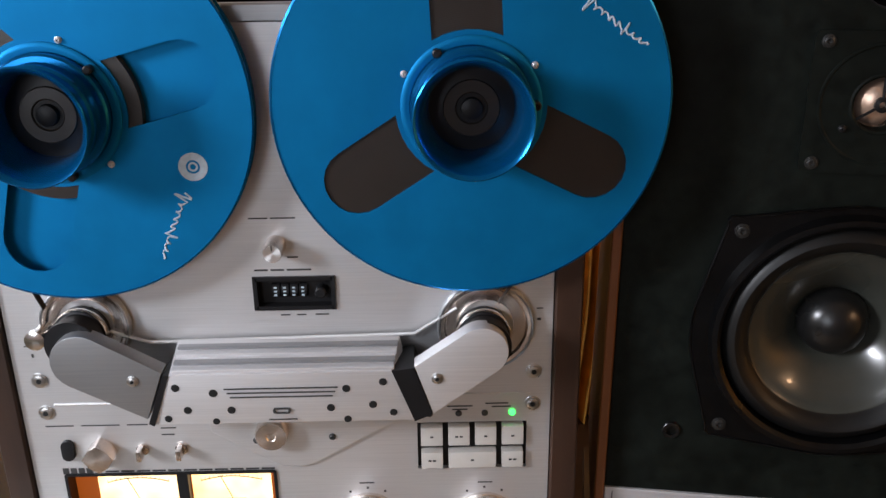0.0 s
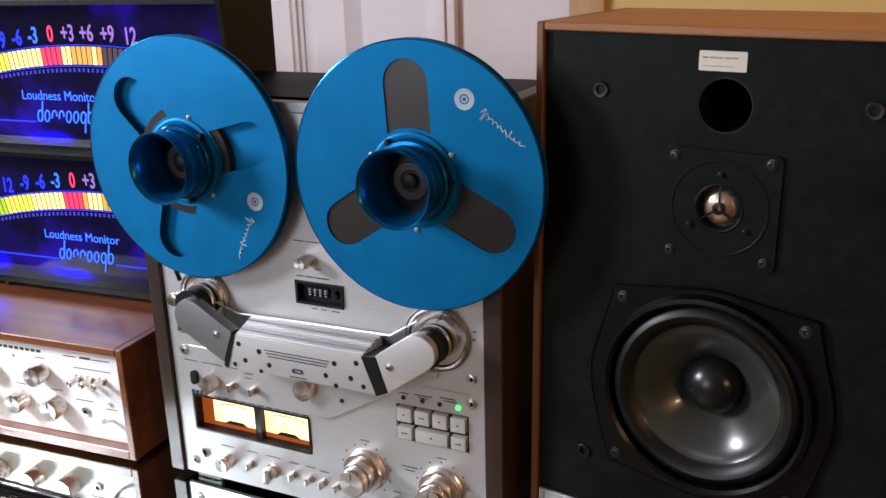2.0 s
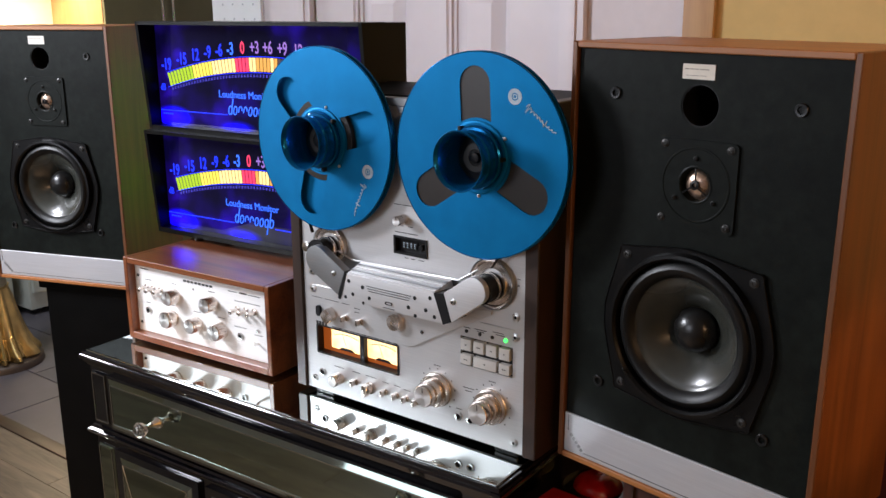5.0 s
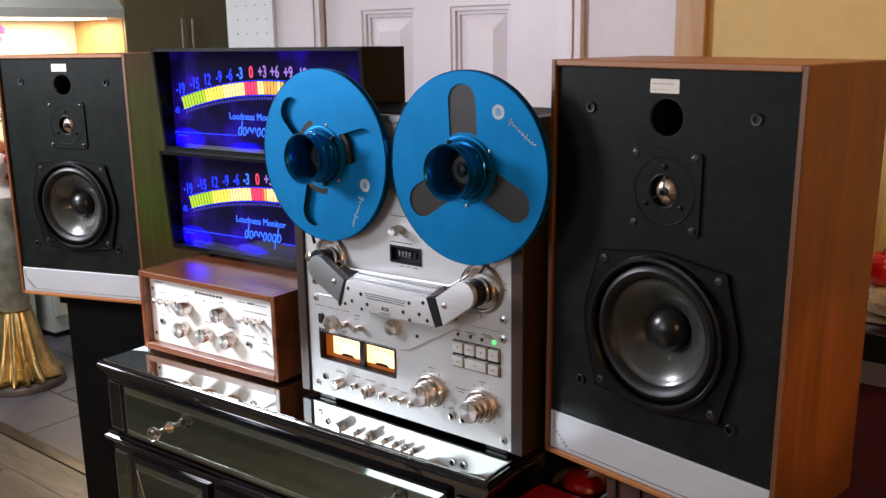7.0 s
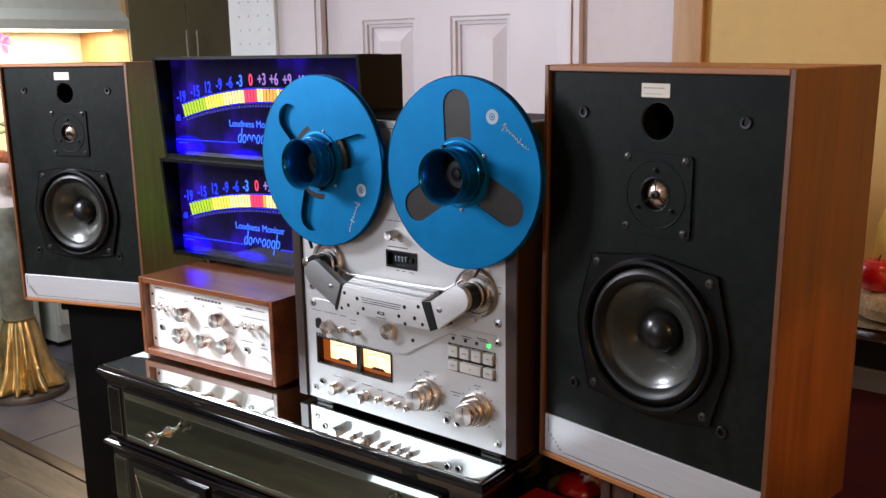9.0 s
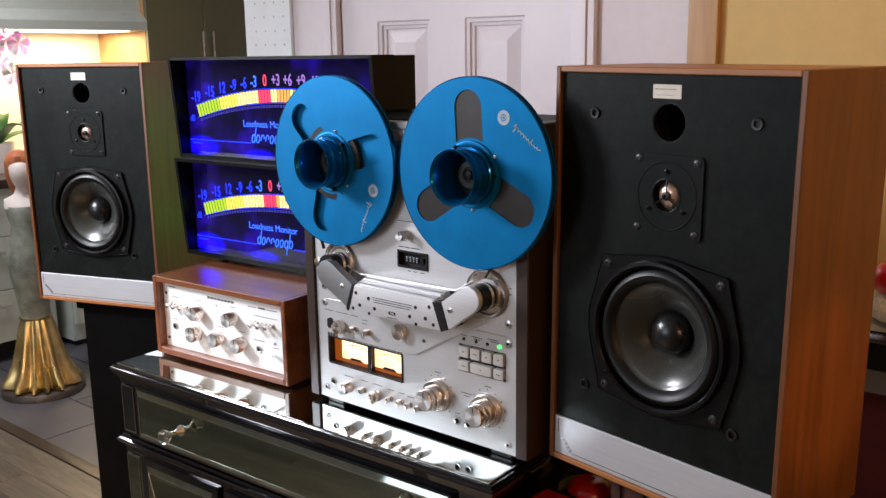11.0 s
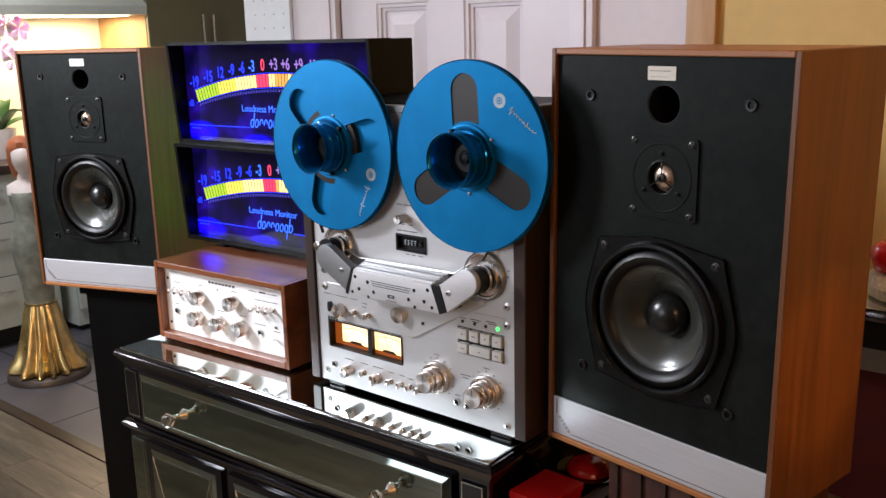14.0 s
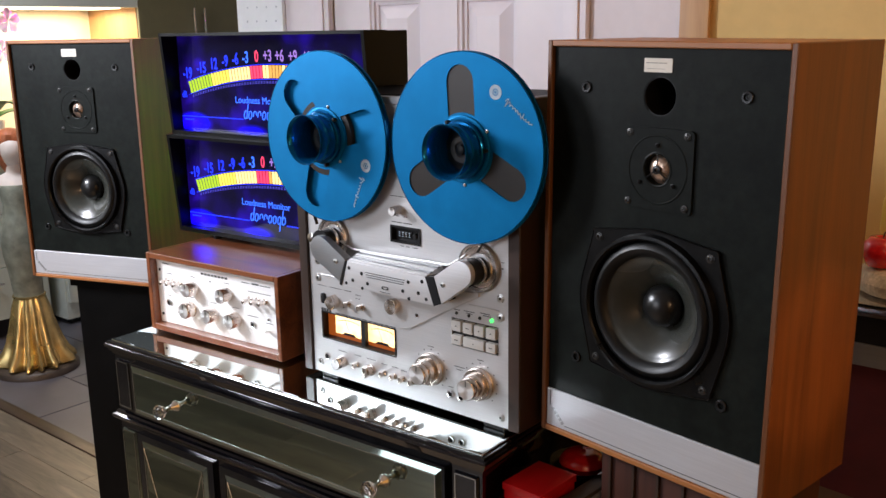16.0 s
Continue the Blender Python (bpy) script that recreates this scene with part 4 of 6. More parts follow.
# ---- tape deck ----
DL, DR, DB, DT, DY = -0.312, 0.101, 0.884, 1.361, 0.600
DDEP = 0.215
deck = thing("tape_deck", pose(0, 0, 0), "silver reel-to-reel tape deck with walnut sides on the sideboard", "tape deck")
for x0, x1 in ((DL - 0.022, DL - 0.001), (DR + 0.001, DR + 0.022)):
    part("side_panel", box(B(), x0, x1, DY - 0.004, DY + DDEP, DB - 0.001, DT + 0.004, 0.0015, 1), WALNUT_V, deck, "dark walnut side panel, darkened further for shade")
part("case", box(B(), DL - 0.0008, DR + 0.0008, DY + 0.0175, DY + DDEP - 0.005, DB + 0.002, DT + 0.002, 0.001, 1), BLACK_METAL, deck)
VX0, VX1, VZ0, VZ1 = -0.287, -0.1195, 0.949, 0.995
CX0, CX1, CZ0, CZ1 = -0.121, -0.064, 1.140, 1.163
KX0, KX1, KZ0, KZ1 = -0.004, 0.083, 0.994, 1.037
rect = lambda a, b, c, d: [(a, c), (b, c), (b, d), (a, d)]
front = part("front_panel", slab(B(), rect(DL, DR, DB, DT - 0.012), [rect(VX0, VX1, VZ0, VZ1), rect(CX0, CX1, CZ0, CZ1), rect(KX0, KX1, KZ0, KZ1)], DY, DY + 0.0055), ALU, deck, "brushed silver front panel", 0)
part("top_rail", box(B(), DL, DR, DY - 0.003, DY + 0.0055, DT - 0.0115, DT + 0.001, 0.0012, 1), ALU_DARK, deck)
# feet
for x in (DL + 0.012, DR - 0.050):
    for y in (DY + 0.004, DY + DDEP - 0.05):
        part("foot", box(B(), x, x + 0.040, y, y + 0.035, CZ + 0.003, DB + 0.002, 0.002, 1), BLACK, deck)

# VU meters behind a smoked window
vu = part("vu_window", box(B(), VX0 - 0.001, VX1 + 0.001, DY + 0.0125, DY + 0.016, VZ0 - 0.001, VZ1 + 0.001), BLACK, deck, "recessed amber-lit level meters", 0)
bm = B()
for c in ((VX0 - 0.0012, VX0 + 0.0012, VZ0, VZ1), (VX1 - 0.0012, VX1 + 0.0012, VZ0, VZ1), (VX0, VX1, VZ0 - 0.0012, VZ0 + 0.0012), (VX0, VX1, VZ1 - 0.0012, VZ1 + 0.0012)):
    box(bm, c[0], c[1], DY - 0.0015, DY + 0.0124, c[2], c[3])
part("bezel", bm, BLACK, vu, "", 0)
part("amber_ground", box(B(), VX0 + 0.0015, VX1 - 0.0015, DY + 0.0118, DY + 0.0124, VZ0 + 0.0015, VZ1 - 0.0015), AMBER, vu, "", 0)
for x0, x1 in ((-0.267, -0.2015), (-0.1905, -0.1255)):
    sc = part("vu_scale", box(B(), x0, x1, DY + 0.0108, DY + 0.0117, VZ0 + 0.0085, VZ1 - 0.0025), VU, vu, "backlit cream meter scale", 0)
    bm = B()
    w = x1 - x0
    pts = [(x0 + w * (0.12 + 0.76 * k / 14), DY + 0.0105, VZ1 - 0.0115 - 0.004 * (2 * k / 14 - 1) ** 2) for k in range(15)]
    sweep(bm, pts, 0.0004, 4)
    for k, p in enumerate(pts):
        box(bm, p[0] - 0.0002, p[0] + 0.0002, DY + 0.0102, DY + 0.0107, p[2], p[2] + 0.0018)
    part("scale_marks", bm, INK, sc, "", 0)
    bm = B(); prism(bm, [(x0 + w * 0.25, VZ0 + 0.0084), (x0 + w * 0.75, VZ0 + 0.0084), (x0 + w * 0.66, VZ0 + 0.0125), (x0 + w * 0.34, VZ0 + 0.0125)], DY + 0.0095, DY + 0.0107)
    part("needle_cover", bm, BLACK, sc, "", 0)
    bm = B(); sweep(bm, [(x0 + w * 0.5, DY + 0.0103, VZ0 + 0.012), (x0 + w * 0.36, DY + 0.0103, VZ1 - 0.010)], 0.0003, 4)
    part("needle", bm, INK, sc, "", 0)
part("divider", box(B(), -0.2005, -0.1915, DY + 0.004, DY + 0.0119, VZ0 + 0.001, VZ1 - 0.001), BLACK, vu, "", 0)
bars("maker_mark", [(-0.289 + 0.0063 * k, -0.2842 + 0.0063 * k, 0.9985, 0.0055) for k in range(4)], DY, INK, front)
bars("print", [(-0.255 + 0.0125 * k, -0.2445 + 0.0125 * k, 0.9975, 0.0014) for k in range(11)], DY, INK, front)

# counter and reset button
cnt = part("tape_counter", box(B(), CX0, CX1, DY + 0.006, DY + 0.010, CZ0, CZ1), BLACK, deck, "black four-digit tape counter window", 0)
bm = B()
for c in ((CX0 - 0.002, CX0 + 0.0012, CZ0 - 0.002, CZ1 + 0.002), (CX1 - 0.0012, CX1 + 0.002, CZ0 - 0.002, CZ1 + 0.002), (CX0, CX1, CZ0 - 0.002, CZ0 + 0.0012), (CX0, CX1, CZ1 - 0.0012, CZ1 + 0.002)):
    box(bm, c[0], c[1], DY - 0.002, DY + 0.006, c[2], c[3])
part("bezel", bm, BLACK, cnt, "", 0)
for k in range(4):
    bm = B(); lathe(bm, [(0.0065, -0.0028), (0.0065, 0.0028)], (CX0 + 0.014 + 0.0068 * k, DY + 0.009, (CZ0 + CZ1) / 2), "x", 20)
    part("digit_wheel", bm, BLACK, cnt)
    bars("digit", [(CX0 + 0.0128 + 0.0068 * k, CX0 + 0.0150 + 0.0068 * k, (CZ0 + CZ1) / 2 + dz, 0.0012) for dz in (-0.003, 0.0, 0.003)], DY + 0.0026, WHITE_INK, cnt)
bm = B(); lathe(bm, [(0.0045, 0.004), (0.0045, -0.0035), (0.0035, -0.0045), (0.0003, -0.0045)], (CX1 - 0.009, DY + 0.002, (CZ0 + CZ1) / 2), "y", 16)
part("reset_button", bm, BLACK, cnt)
bars("print", [(-0.121, -0.111, 1.170, 0.0013), (-0.109, -0.099, 1.170, 0.0013), (-0.097, -0.079, 1.170, 0.0013), (-0.104, -0.097, 1.1335, 0.001), (-0.092, -0.085, 1.1335, 0.001), (-0.078, -0.068, 1.1335, 0.001), (-0.122, -0.108, 1.2105, 0.001), (-0.106, -0.088, 1.2105, 0.001), (-0.113, -0.105, 1.180, 0.001), (-0.096, -0.088, 1.180, 0.001)], DY, INK, front)
knob(deck, -0.1035, 1.190, DY, 0.0072, 0.019, "speed_knob", KNOB)

# reels
RX_L, RX_R, RZ, RY, RR = -0.2415, 0.0385, 1.2945, 0.578, 0.1340


def window_outline(a, r0=0.051, r1=0.1165, half=0.0235):
    """A slot in a flange: straight sides, an arc concentric with the hub, a round outer end."""
    pts = []
    spread = math.asin(half / r0)
    for k in range(7):
        t = -spread + 2 * spread * k / 6
        pts.append((r0 * math.cos(t), r0 * math.sin(t)))
    cx = r1 - half
    for k in range(11):
        t = math.pi / 2 - math.pi * k / 10
        pts.append((cx + half * math.cos(t), half * math.sin(t)))
    c, s = math.cos(a), math.sin(a)
    return [(x * c - z * s, x * s + z * c) for x, z in pts]


def reel(m, turn, tape_r, label):
    s = thing("tape_reel", m, label, "tape reel", "pair of tape reels")
    angles = [radians(turn + 120 * k) for k in range(3)]
    gap = 0.0085
    fl = None
    for y, name in ((0.0, "front_flange"), (gap + 0.0012, "rear_flange")):
        ob = part(name, slab(B(), circle(0, 0, RR, 128), [window_outline(a + (0 if y == 0 else radians(60))) for a in angles], y, y + 0.0013), BLUE, s, "blue anodised flange with three slots", 0)
        fl = fl or ob
        bm = B(); lathe(bm, [(RR - 0.0008, y - 0.0004), (RR + 0.0006, y + 0.0002), (RR + 0.0006, y + 0.0012), (RR - 0.0008, y + 0.0017)], (0, 0, 0), "y", 128, True)
        part("rim", bm, BLUE_HUB, ob)
    bm = B(); lathe(bm, [(0.042, 0.0016), (tape_r, 0.0018), (tape_r, gap + 0.001), (0.042, gap + 0.001)], (0, 0, 0), "y", 96, True)
    part("tape_pack", bm, TAPE, s, "wound dark brown tape")
    bm = B(); lathe(bm, [(0.0475, -0.0002), (0.0475, -0.0016), (0.0460, -0.0026), (0.0440, -0.0026), (0.0415, -0.0022), (0.0415, 0.0008)], (0, 0, 0), "y", 64, True)
    part("hub_ring", bm, BLUE, s)
    # flared hub clamp
    bm = B()
    lathe(bm, [(0.0410, -0.0010), (0.0410, -0.0080), (0.0395, -0.0095), (0.0360, -0.0100), (0.0350, -0.0125), (0.0352, -0.0205), (0.0368, -0.0215), (0.0368, -0.0240), (0.0350, -0.0252), (0.0338, -0.0290), (0.0342, -0.0340), (0.0362, -0.0390), (0.0386, -0.0418), (0.0392, -0.0426), (0.0384, -0.0432), (0.0370, -0.0422), (0.0345, -0.0385), (0.0318, -0.0310), (0.0300, -0.0200), (0.0290, -0.0040), (0.0290, -0.0010)], (0, 0, 0), "y", 72, True)
    part("hub_clamp", bm, BLUE_HUB, s, "polished blue flared hub clamp")
    bm = B(); lathe(bm, [(0.0289, -0.0016), (0.0230, -0.0020), (0.0195, -0.0030), (0.0120, -0.0034), (0.0075, -0.0034), (0.0070, -0.0075), (0.0040, -0.0085), (0.0005, -0.0085)], (0, 0, 0), "y", 48)
    part("spindle", bm, [BLACK], s, "dark spindle inside the clamp")
    bm = B(); lathe(bm, [(0.0193, -0.0028), (0.0185, -0.0045), (0.0110, -0.0046), (0.0100, -0.0034)], (0, 0, 0), "y", 48, True)
    part("spindle_ring", bm, TAPE, s)
    for k, a in enumerate(angles):
        b = a + radians(60)
        screw(s, 0.0500 * math.cos(b), 0.0500 * math.sin(b), 0.0, 0.0019, STRIP)
        bm = B(); lathe(bm, [(0.0030, -0.0020), (0.0030, -0.0085), (0.0020, -0.0092)], (0.0432 * math.cos(a + 0.5), 0, 0.0432 * math.sin(a + 0.5)), "y", 12)
        part("clamp_stud", bm, BLACK, s)
    # round white print and a script line, as plain shapes
    b = radians(turn + 322)
    c, n = math.cos(b), math.sin(b)
    bm = B(); lathe(bm, [(0.0100, -0.0003), (0.0100, 0.0001), (0.0048, 0.0001), (0.0048, -0.0003)], (0.098 * c, 0, 0.098 * n), "y", 36, True)
    lathe(bm, [(0.0034, -0.0003), (0.0034, 0.0001), (0.0020, 0.0001), (0.0020, -0.0003)], (0.098 * c, 0, 0.098 * n), "y", 24, True)
    part("round_print", bm, WHITE_INK, fl, "", 0)
    bm = B()
    pts = []
    for k in range(61):
        u, tall = k / 60, 0.0068 if k < 8 or 36 < k < 41 else 0.0020
        run = 0.020 + 0.052 * u + 0.0012 * math.sin(17 * math.pi * u)
        v = tall * math.sin(19 * math.pi * u) * (1 - 0.25 * u)
        pts.append((0.098 * c + n * run + c * v, -0.0001, 0.098 * n - c * run + n * v))
    sweep(bm, pts, 0.0007, 4)
    part("script_mark", bm, WHITE_INK, fl, "", 0)
    return s


reel(pose(RX_R, RY, RZ), 93, 0.1225, "blue metal tape reel, nearly full of brown tape")
reel(pose(RX_L, RY, RZ), 15, 0.0600, "blue metal tape reel, nearly empty")
for x in (RX_L, RX_R):
    bm = B(); lathe(bm, [(0.040, DY), (0.040, DY - 0.006), (0.038, DY - 0.0105), (0.010, DY - 0.0105)], (x, 0, RZ), "y", 48)
    part("reel_table", bm, ALU_DARK, deck)

# tape path: tray, head cover, arms, rollers
HY = 0.560
part("head_tray", prism(B(), [(-0.232, 1.122), (-0.203, 1.1125), (-0.004, 1.1155), (0.028, 1.136), (0.028, 1.096), (-0.030, 1.060), (-0.180, 1.060), (-0.232, 1.100)], DY - 0.002, DY + 0.001), ALU_DARK, deck, "dark grey tape tray", 0)
bm = B(); sweep(bm, [(-0.232, DY - 0.004, 1.1245), (-0.203, DY - 0.005, 1.1150), (-0.004, DY - 0.005, 1.1180), (0.028, DY - 0.004, 1.1385)], 0.0014, 8)
part("tray_lip", bm, ALU, deck)
part("lower_plate", prism(B(), [(-0.168, 1.045), (-0.166, 1.034), (-0.122, 1.006), (-0.112, 1.001), (-0.098, 1.0005), (-0.086, 1.003), (-0.045, 1.0265), (0.049, 1.0780), (0.049, 1.0840), (-0.060, 1.075), (-0.168, 1.07)], DY - 0.003, DY + 0.001, 0.0012), ALU, deck, "raised silver plate under the heads", 0)
for x0, x1, z in ((-0.286, -0.232, 1.060), (0.030, 0.085, 1.0625)):
    bm = B(); sweep(bm, [(x0, DY - 0.0006, z), (x1, DY - 0.0006, z)], 0.0010, 6)
    part("panel_ridge", bm, ALU, deck)
bm = B(); lathe(bm, [(0.0128, -0.001), (0.0128, -0.012), (0.0118, -0.014), (0.004, -0.014), (0.003, -0.013), (0.0005, -0.013)], (-0.1175, DY, 1.0350), "y", 40)
part("edit_wheel", bm, KNOB, deck, "chrome half-hidden edit wheel")
for x, z in ((-0.131, 1.026), (-0.071, 1.028)):
    screw(deck, x, z, DY - 0.003, 0.0022, INK)
bm = B()
sec = [((-0.1815, -0.0205), HY, 1.1055), ((-0.1965, -0.0045), HY + 0.001, 1.0640), ((-0.1960, -0.0050), DY + 0.001, 1.0600), ((-0.1815, -0.0150), DY - 0.006, 1.1170)]
rows = [[bm.verts.new((x, y, z)) for x in xs] for xs, y, z in sec]
for k in range(4):
    a, b = rows[k], rows[(k + 1) % 4]
    bm.faces.new((a[0], a[1], b[1], b[0]))
bm.faces.new([r[0] for r in rows]); bm.faces.new([r[1] for r in rows][::-1])
bmesh.ops.recalc_face_normals(bm, faces=bm.faces[:])
bmesh.ops.bevel(bm, geom=bm.edges[:], offset=0.0007, segments=2, profile=0.7, affect="EDGES")
head = part("head_cover", bm, HEAD_ALU, deck, "silver head cover with round holes", 20)
# ribs along its top
for k, (f, mat) in enumerate(((0.12, HEAD_ALU), (0.34, ALU_DARK), (0.56, HEAD_ALU), (0.78, ALU_DARK))):
    y, z = HY + f * (DY - 0.006 - HY), 1.1055 + f * 0.0115
    part("rib", box(B(), -0.180, -0.019 + 0.004 * f, y - 0.0028, y + 0.0028, z - 0.001, z + 0.0016, 0.0005, 1), mat, head)
part("end_cap", prism(B(), [(-0.0205, 1.1060), (-0.0045, 1.1080), (0.0085, 1.0690), (-0.0045, 1.0635)], HY - 0.0006, DY - 0.004), BLACK, deck, "", 0)
part("end_cap", prism(B(), [(-0.1860, 1.1055), (-0.1815, 1.1055), (-0.1965, 1.0635), (-0.2005, 1.0655)], HY - 0.0005, DY - 0.004), BLACK, deck, "", 0)
for x, z, r in ((-0.178, 1.095, 0.0030), (-0.151, 1.090, 0.0032), (-0.171, 1.076, 0.0030), (-0.139, 1.0755, 0.0030), (-0.151, 1.066, 0.0026), (-0.054, 1.092, 0.0030), (-0.027, 1.097, 0.0030), (-0.066, 1.076, 0.0030), (-0.035, 1.078, 0.0030), (-0.020, 1.071, 0.0028), (-0.054, 1.066, 0.0028), (-0.186, 1.069, 0.0028)):
    bm = B(); lathe(bm, [(r, 0.0004), (r, -0.0003), (r * 0.8, -0.0004), (0.0002, -0.0004)], (x, HY + (1.1055 - z) * 0.024, z), "y", 20)
    part("head_hole", bm, HOLE, head)
bm = B(); slab(bm, rounded(-0.1085, -0.0955, 1.0722, 1.0768, 0.0018), [rounded(-0.1068, -0.0972, 1.0732, 1.0758, 0.0008)], HY - 0.0006, HY + 0.0012)
part("badge", bm, INK, head, "", 0)
bars("print", [(-0.143, -0.060, 1.0935, 0.0009), (-0.141, -0.062, 1.0900, 0.0009), (-0.139, -0.064, 1.0865, 0.0009), (-0.112, -0.091, 1.0675, 0.0008)], HY - 0.0003, INK, head)


def arm(pts, y0, y1, sx, sz):
    # left arm in grey metal: it faces away, its shade is in the colour
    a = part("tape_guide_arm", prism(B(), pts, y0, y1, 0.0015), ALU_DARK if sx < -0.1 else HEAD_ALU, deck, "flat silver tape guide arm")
    screw(a, sx, sz, y0, 0.0034)
    return a


def stadium(c0, r, tail):
    """A round-ended plate from an arc round c0 to two tail corners."""
    ang = math.atan2(sum(p[1] for p in tail) / 2 - c0[1], sum(p[0] for p in tail) / 2 - c0[0])
    out = [(c0[0] + r * math.cos(ang + math.pi / 2 + math.pi * k / 12), c0[1] + r * math.sin(ang + math.pi / 2 + math.pi * k / 12)) for k in range(13)]
    return out + tail


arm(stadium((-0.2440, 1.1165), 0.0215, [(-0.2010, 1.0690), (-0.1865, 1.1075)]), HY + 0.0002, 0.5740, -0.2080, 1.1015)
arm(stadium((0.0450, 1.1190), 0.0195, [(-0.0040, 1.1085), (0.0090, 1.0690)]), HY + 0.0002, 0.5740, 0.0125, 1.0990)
for cx, cz, r in ((-0.2500, 1.1290, 0.0330), (0.0500, 1.1225, 0.0355)):
    bm = B(); lathe(bm, [(r, DY), (r, DY - 0.0035), (r - 0.0015, DY - 0.0055), (r - 0.0040, DY - 0.0050), (r - 0.0055, DY - 0.0025), (0.021, DY - 0.0022), (0.021, DY)], (cx, 0, cz), "y", 56, True)
    disc = part("tension_disc", bm, KNOB, deck, "chrome-rimmed tension roller disc")
    bm = B(); lathe(bm, [(r + 0.0012, DY - 0.0002), (r + 0.0014, DY - 0.0040), (r + 0.0002, DY - 0.0060), (r - 0.0010, DY - 0.0052), (r - 0.0002, DY - 0.0010)], (cx, 0, cz), "y", 56, True)
    part("disc_rim", bm, ALU_DARK, disc, "dark grey rim")
    bm = B(); lathe(bm, [(0.0195, DY - 0.001), (0.0195, DY - 0.012), (0.0180, DY - 0.0125), (0.0180, DY - 0.0260), (0.0195, DY - 0.0265), (0.0195, DY - 0.0300)], (cx - 0.002, 0, cz - 0.004), "y", 40)
    part("roller", bm, BLACK, disc)
    bm = B(); lathe(bm, [(0.0198, DY - 0.0060), (0.0205, DY - 0.0075), (0.0205, DY - 0.0110), (0.0198, DY - 0.0122)], (cx - 0.002, 0, cz - 0.004), "y", 40, True)
    part("roller_ring", bm, CHROME, disc)
# tape running from the reels round the rollers
for (xa, za), (xb, zb) in (((-0.282, 1.176), (-0.272, 1.150)), ((0.070, 1.166), (0.058, 1.148))):
    bm = B(); prism(bm, [(xa, za), (xa + 0.0006, za + 0.0002), (xb + 0.0006, zb + 0.0002), (xb, zb)], RY + 0.002, RY + 0.0083)
    part("tape_strand", bm, TAPE, deck, "", 0)
for cx, cz in ((-0.2795, 1.128),):
    bm = B(); lathe(bm, [(0.0055, DY), (0.0055, DY - 0.020), (0.0075, DY - 0.021), (0.0075, DY - 0.026), (0.0040, DY - 0.027)], (cx, 0, cz), "y", 20)
    part("guide_post", bm, CHROME, deck)

# transport keys and lamps
keys = part("key_bed", box(B(), KX0, KX1, DY + 0.004, DY + 0.007, KZ0, KZ1), BLACK, deck, "bank of seven cream transport keys", 0)
for x0, x1, z0, z1, mk in ((-0.0025, 0.0175, 1.0165, 1.0358, 1), (0.0192, 0.0388, 1.0165, 1.0358, 2), (0.0405, 0.0600, 1.0165, 1.0358, 1), (0.0618, 0.0815, 1.0165, 1.0358, 1), (-0.0025, 0.0175, 0.9955, 1.0128, 2), (0.0192, 0.0600, 0.9955, 1.0128, 1), (0.0618, 0.0815, 0.9955, 1.0128, 2)):
    k = part("key", box(B(), x0 + 0.0014, x1 - 0.0014, DY - 0.0045, DY + 0.004, z0 + 0.0014, z1 - 0.0014, 0.0007, 2), KEY_CAP, keys)
    xm, zm = (x0 + x1) / 2, (z0 + z1) / 2
    bars("key_mark", [(xm - 0.0012 + d, xm + 0.0012 + d, zm, 0.0014) for d in ((0,) if mk == 1 else (-0.0018, 0.0018))], DY - 0.0045, INK, k)
for x, mat in ((0.006, INK), (0.029, INK), (0.0495, INK), (0.0712, GREEN_LED)):
    bm = B(); lathe(bm, [(0.0026, 0.0), (0.0026, -0.0012), (0.0016, -0.0022), (0.0003, -0.0024)], (x, DY, 1.0452), "y", 16)
    part("indicator_lamp", bm, mat, deck)
bars("print", [(0.001, 0.012, 1.0505, 0.001), (0.020, 0.040, 1.0515, 0.001), (0.024, 0.036, 1.0485, 0.001), (0.050, 0.068, 1.0535, 0.001), (0.055, 0.070, 1.0505, 0.001), (-0.296, -0.274, 1.0405, 0.0009), (-0.268, -0.238, 1.0405, 0.0009), (-0.232, -0.216, 1.0405, 0.0009), (-0.206, -0.194, 1.037, 0.0009), (-0.206, -0.196, 1.031, 0.0009), (0.0, 0.020, 0.9605, 0.001), (0.004, 0.016, 0.956, 0.001)], DY, INK, front)

# switches and knobs
bm = B(); prism(bm, rounded(-0.286, -0.276, 1.010, 1.028, 0.0048), DY - 0.004, DY + 0.001, 0.001)
part("rocker_switch", bm, BLACK, deck, "small black rocker")
bm = B(); prism(bm, [(-0.2545 + 0.0125 * math.cos(radians(45 * k)) * (1 if k % 2 == 0 else 0.86), 1.017 + 0.0125 * math.sin(radians(45 * k)) * (1 if k % 2 == 0 else 0.86)) for k in range(8)], DY - 0.014, DY + 0.001, 0.0015)
part("selector_knob", bm, KNOB, deck)
for x, z in ((-0.2225, 1.018), (-0.1915, 1.018), (-0.2065, 0.916), (-0.1455, 0.915), (-0.1225, 0.915), (-0.1035, 0.915), (-0.0835, 0.915)):
    bm = B(); lathe(bm, [(0.0052, 0), (0.0052, -0.0015), (0.0035, -0.0020), (0.0035, -0.0035)], (x, DY, z), "y", 16)
    box(bm, x - 0.0020, x + 0.0020, DY - 0.013, DY - 0.003, z - 0.0038, z + 0.0052, 0.0010, 2)
    part("lever_switch", bm, KNOB, deck)
knob(deck, -0.2420, 0.9135, DY, 0.0095, 0.018, "selector_knob")
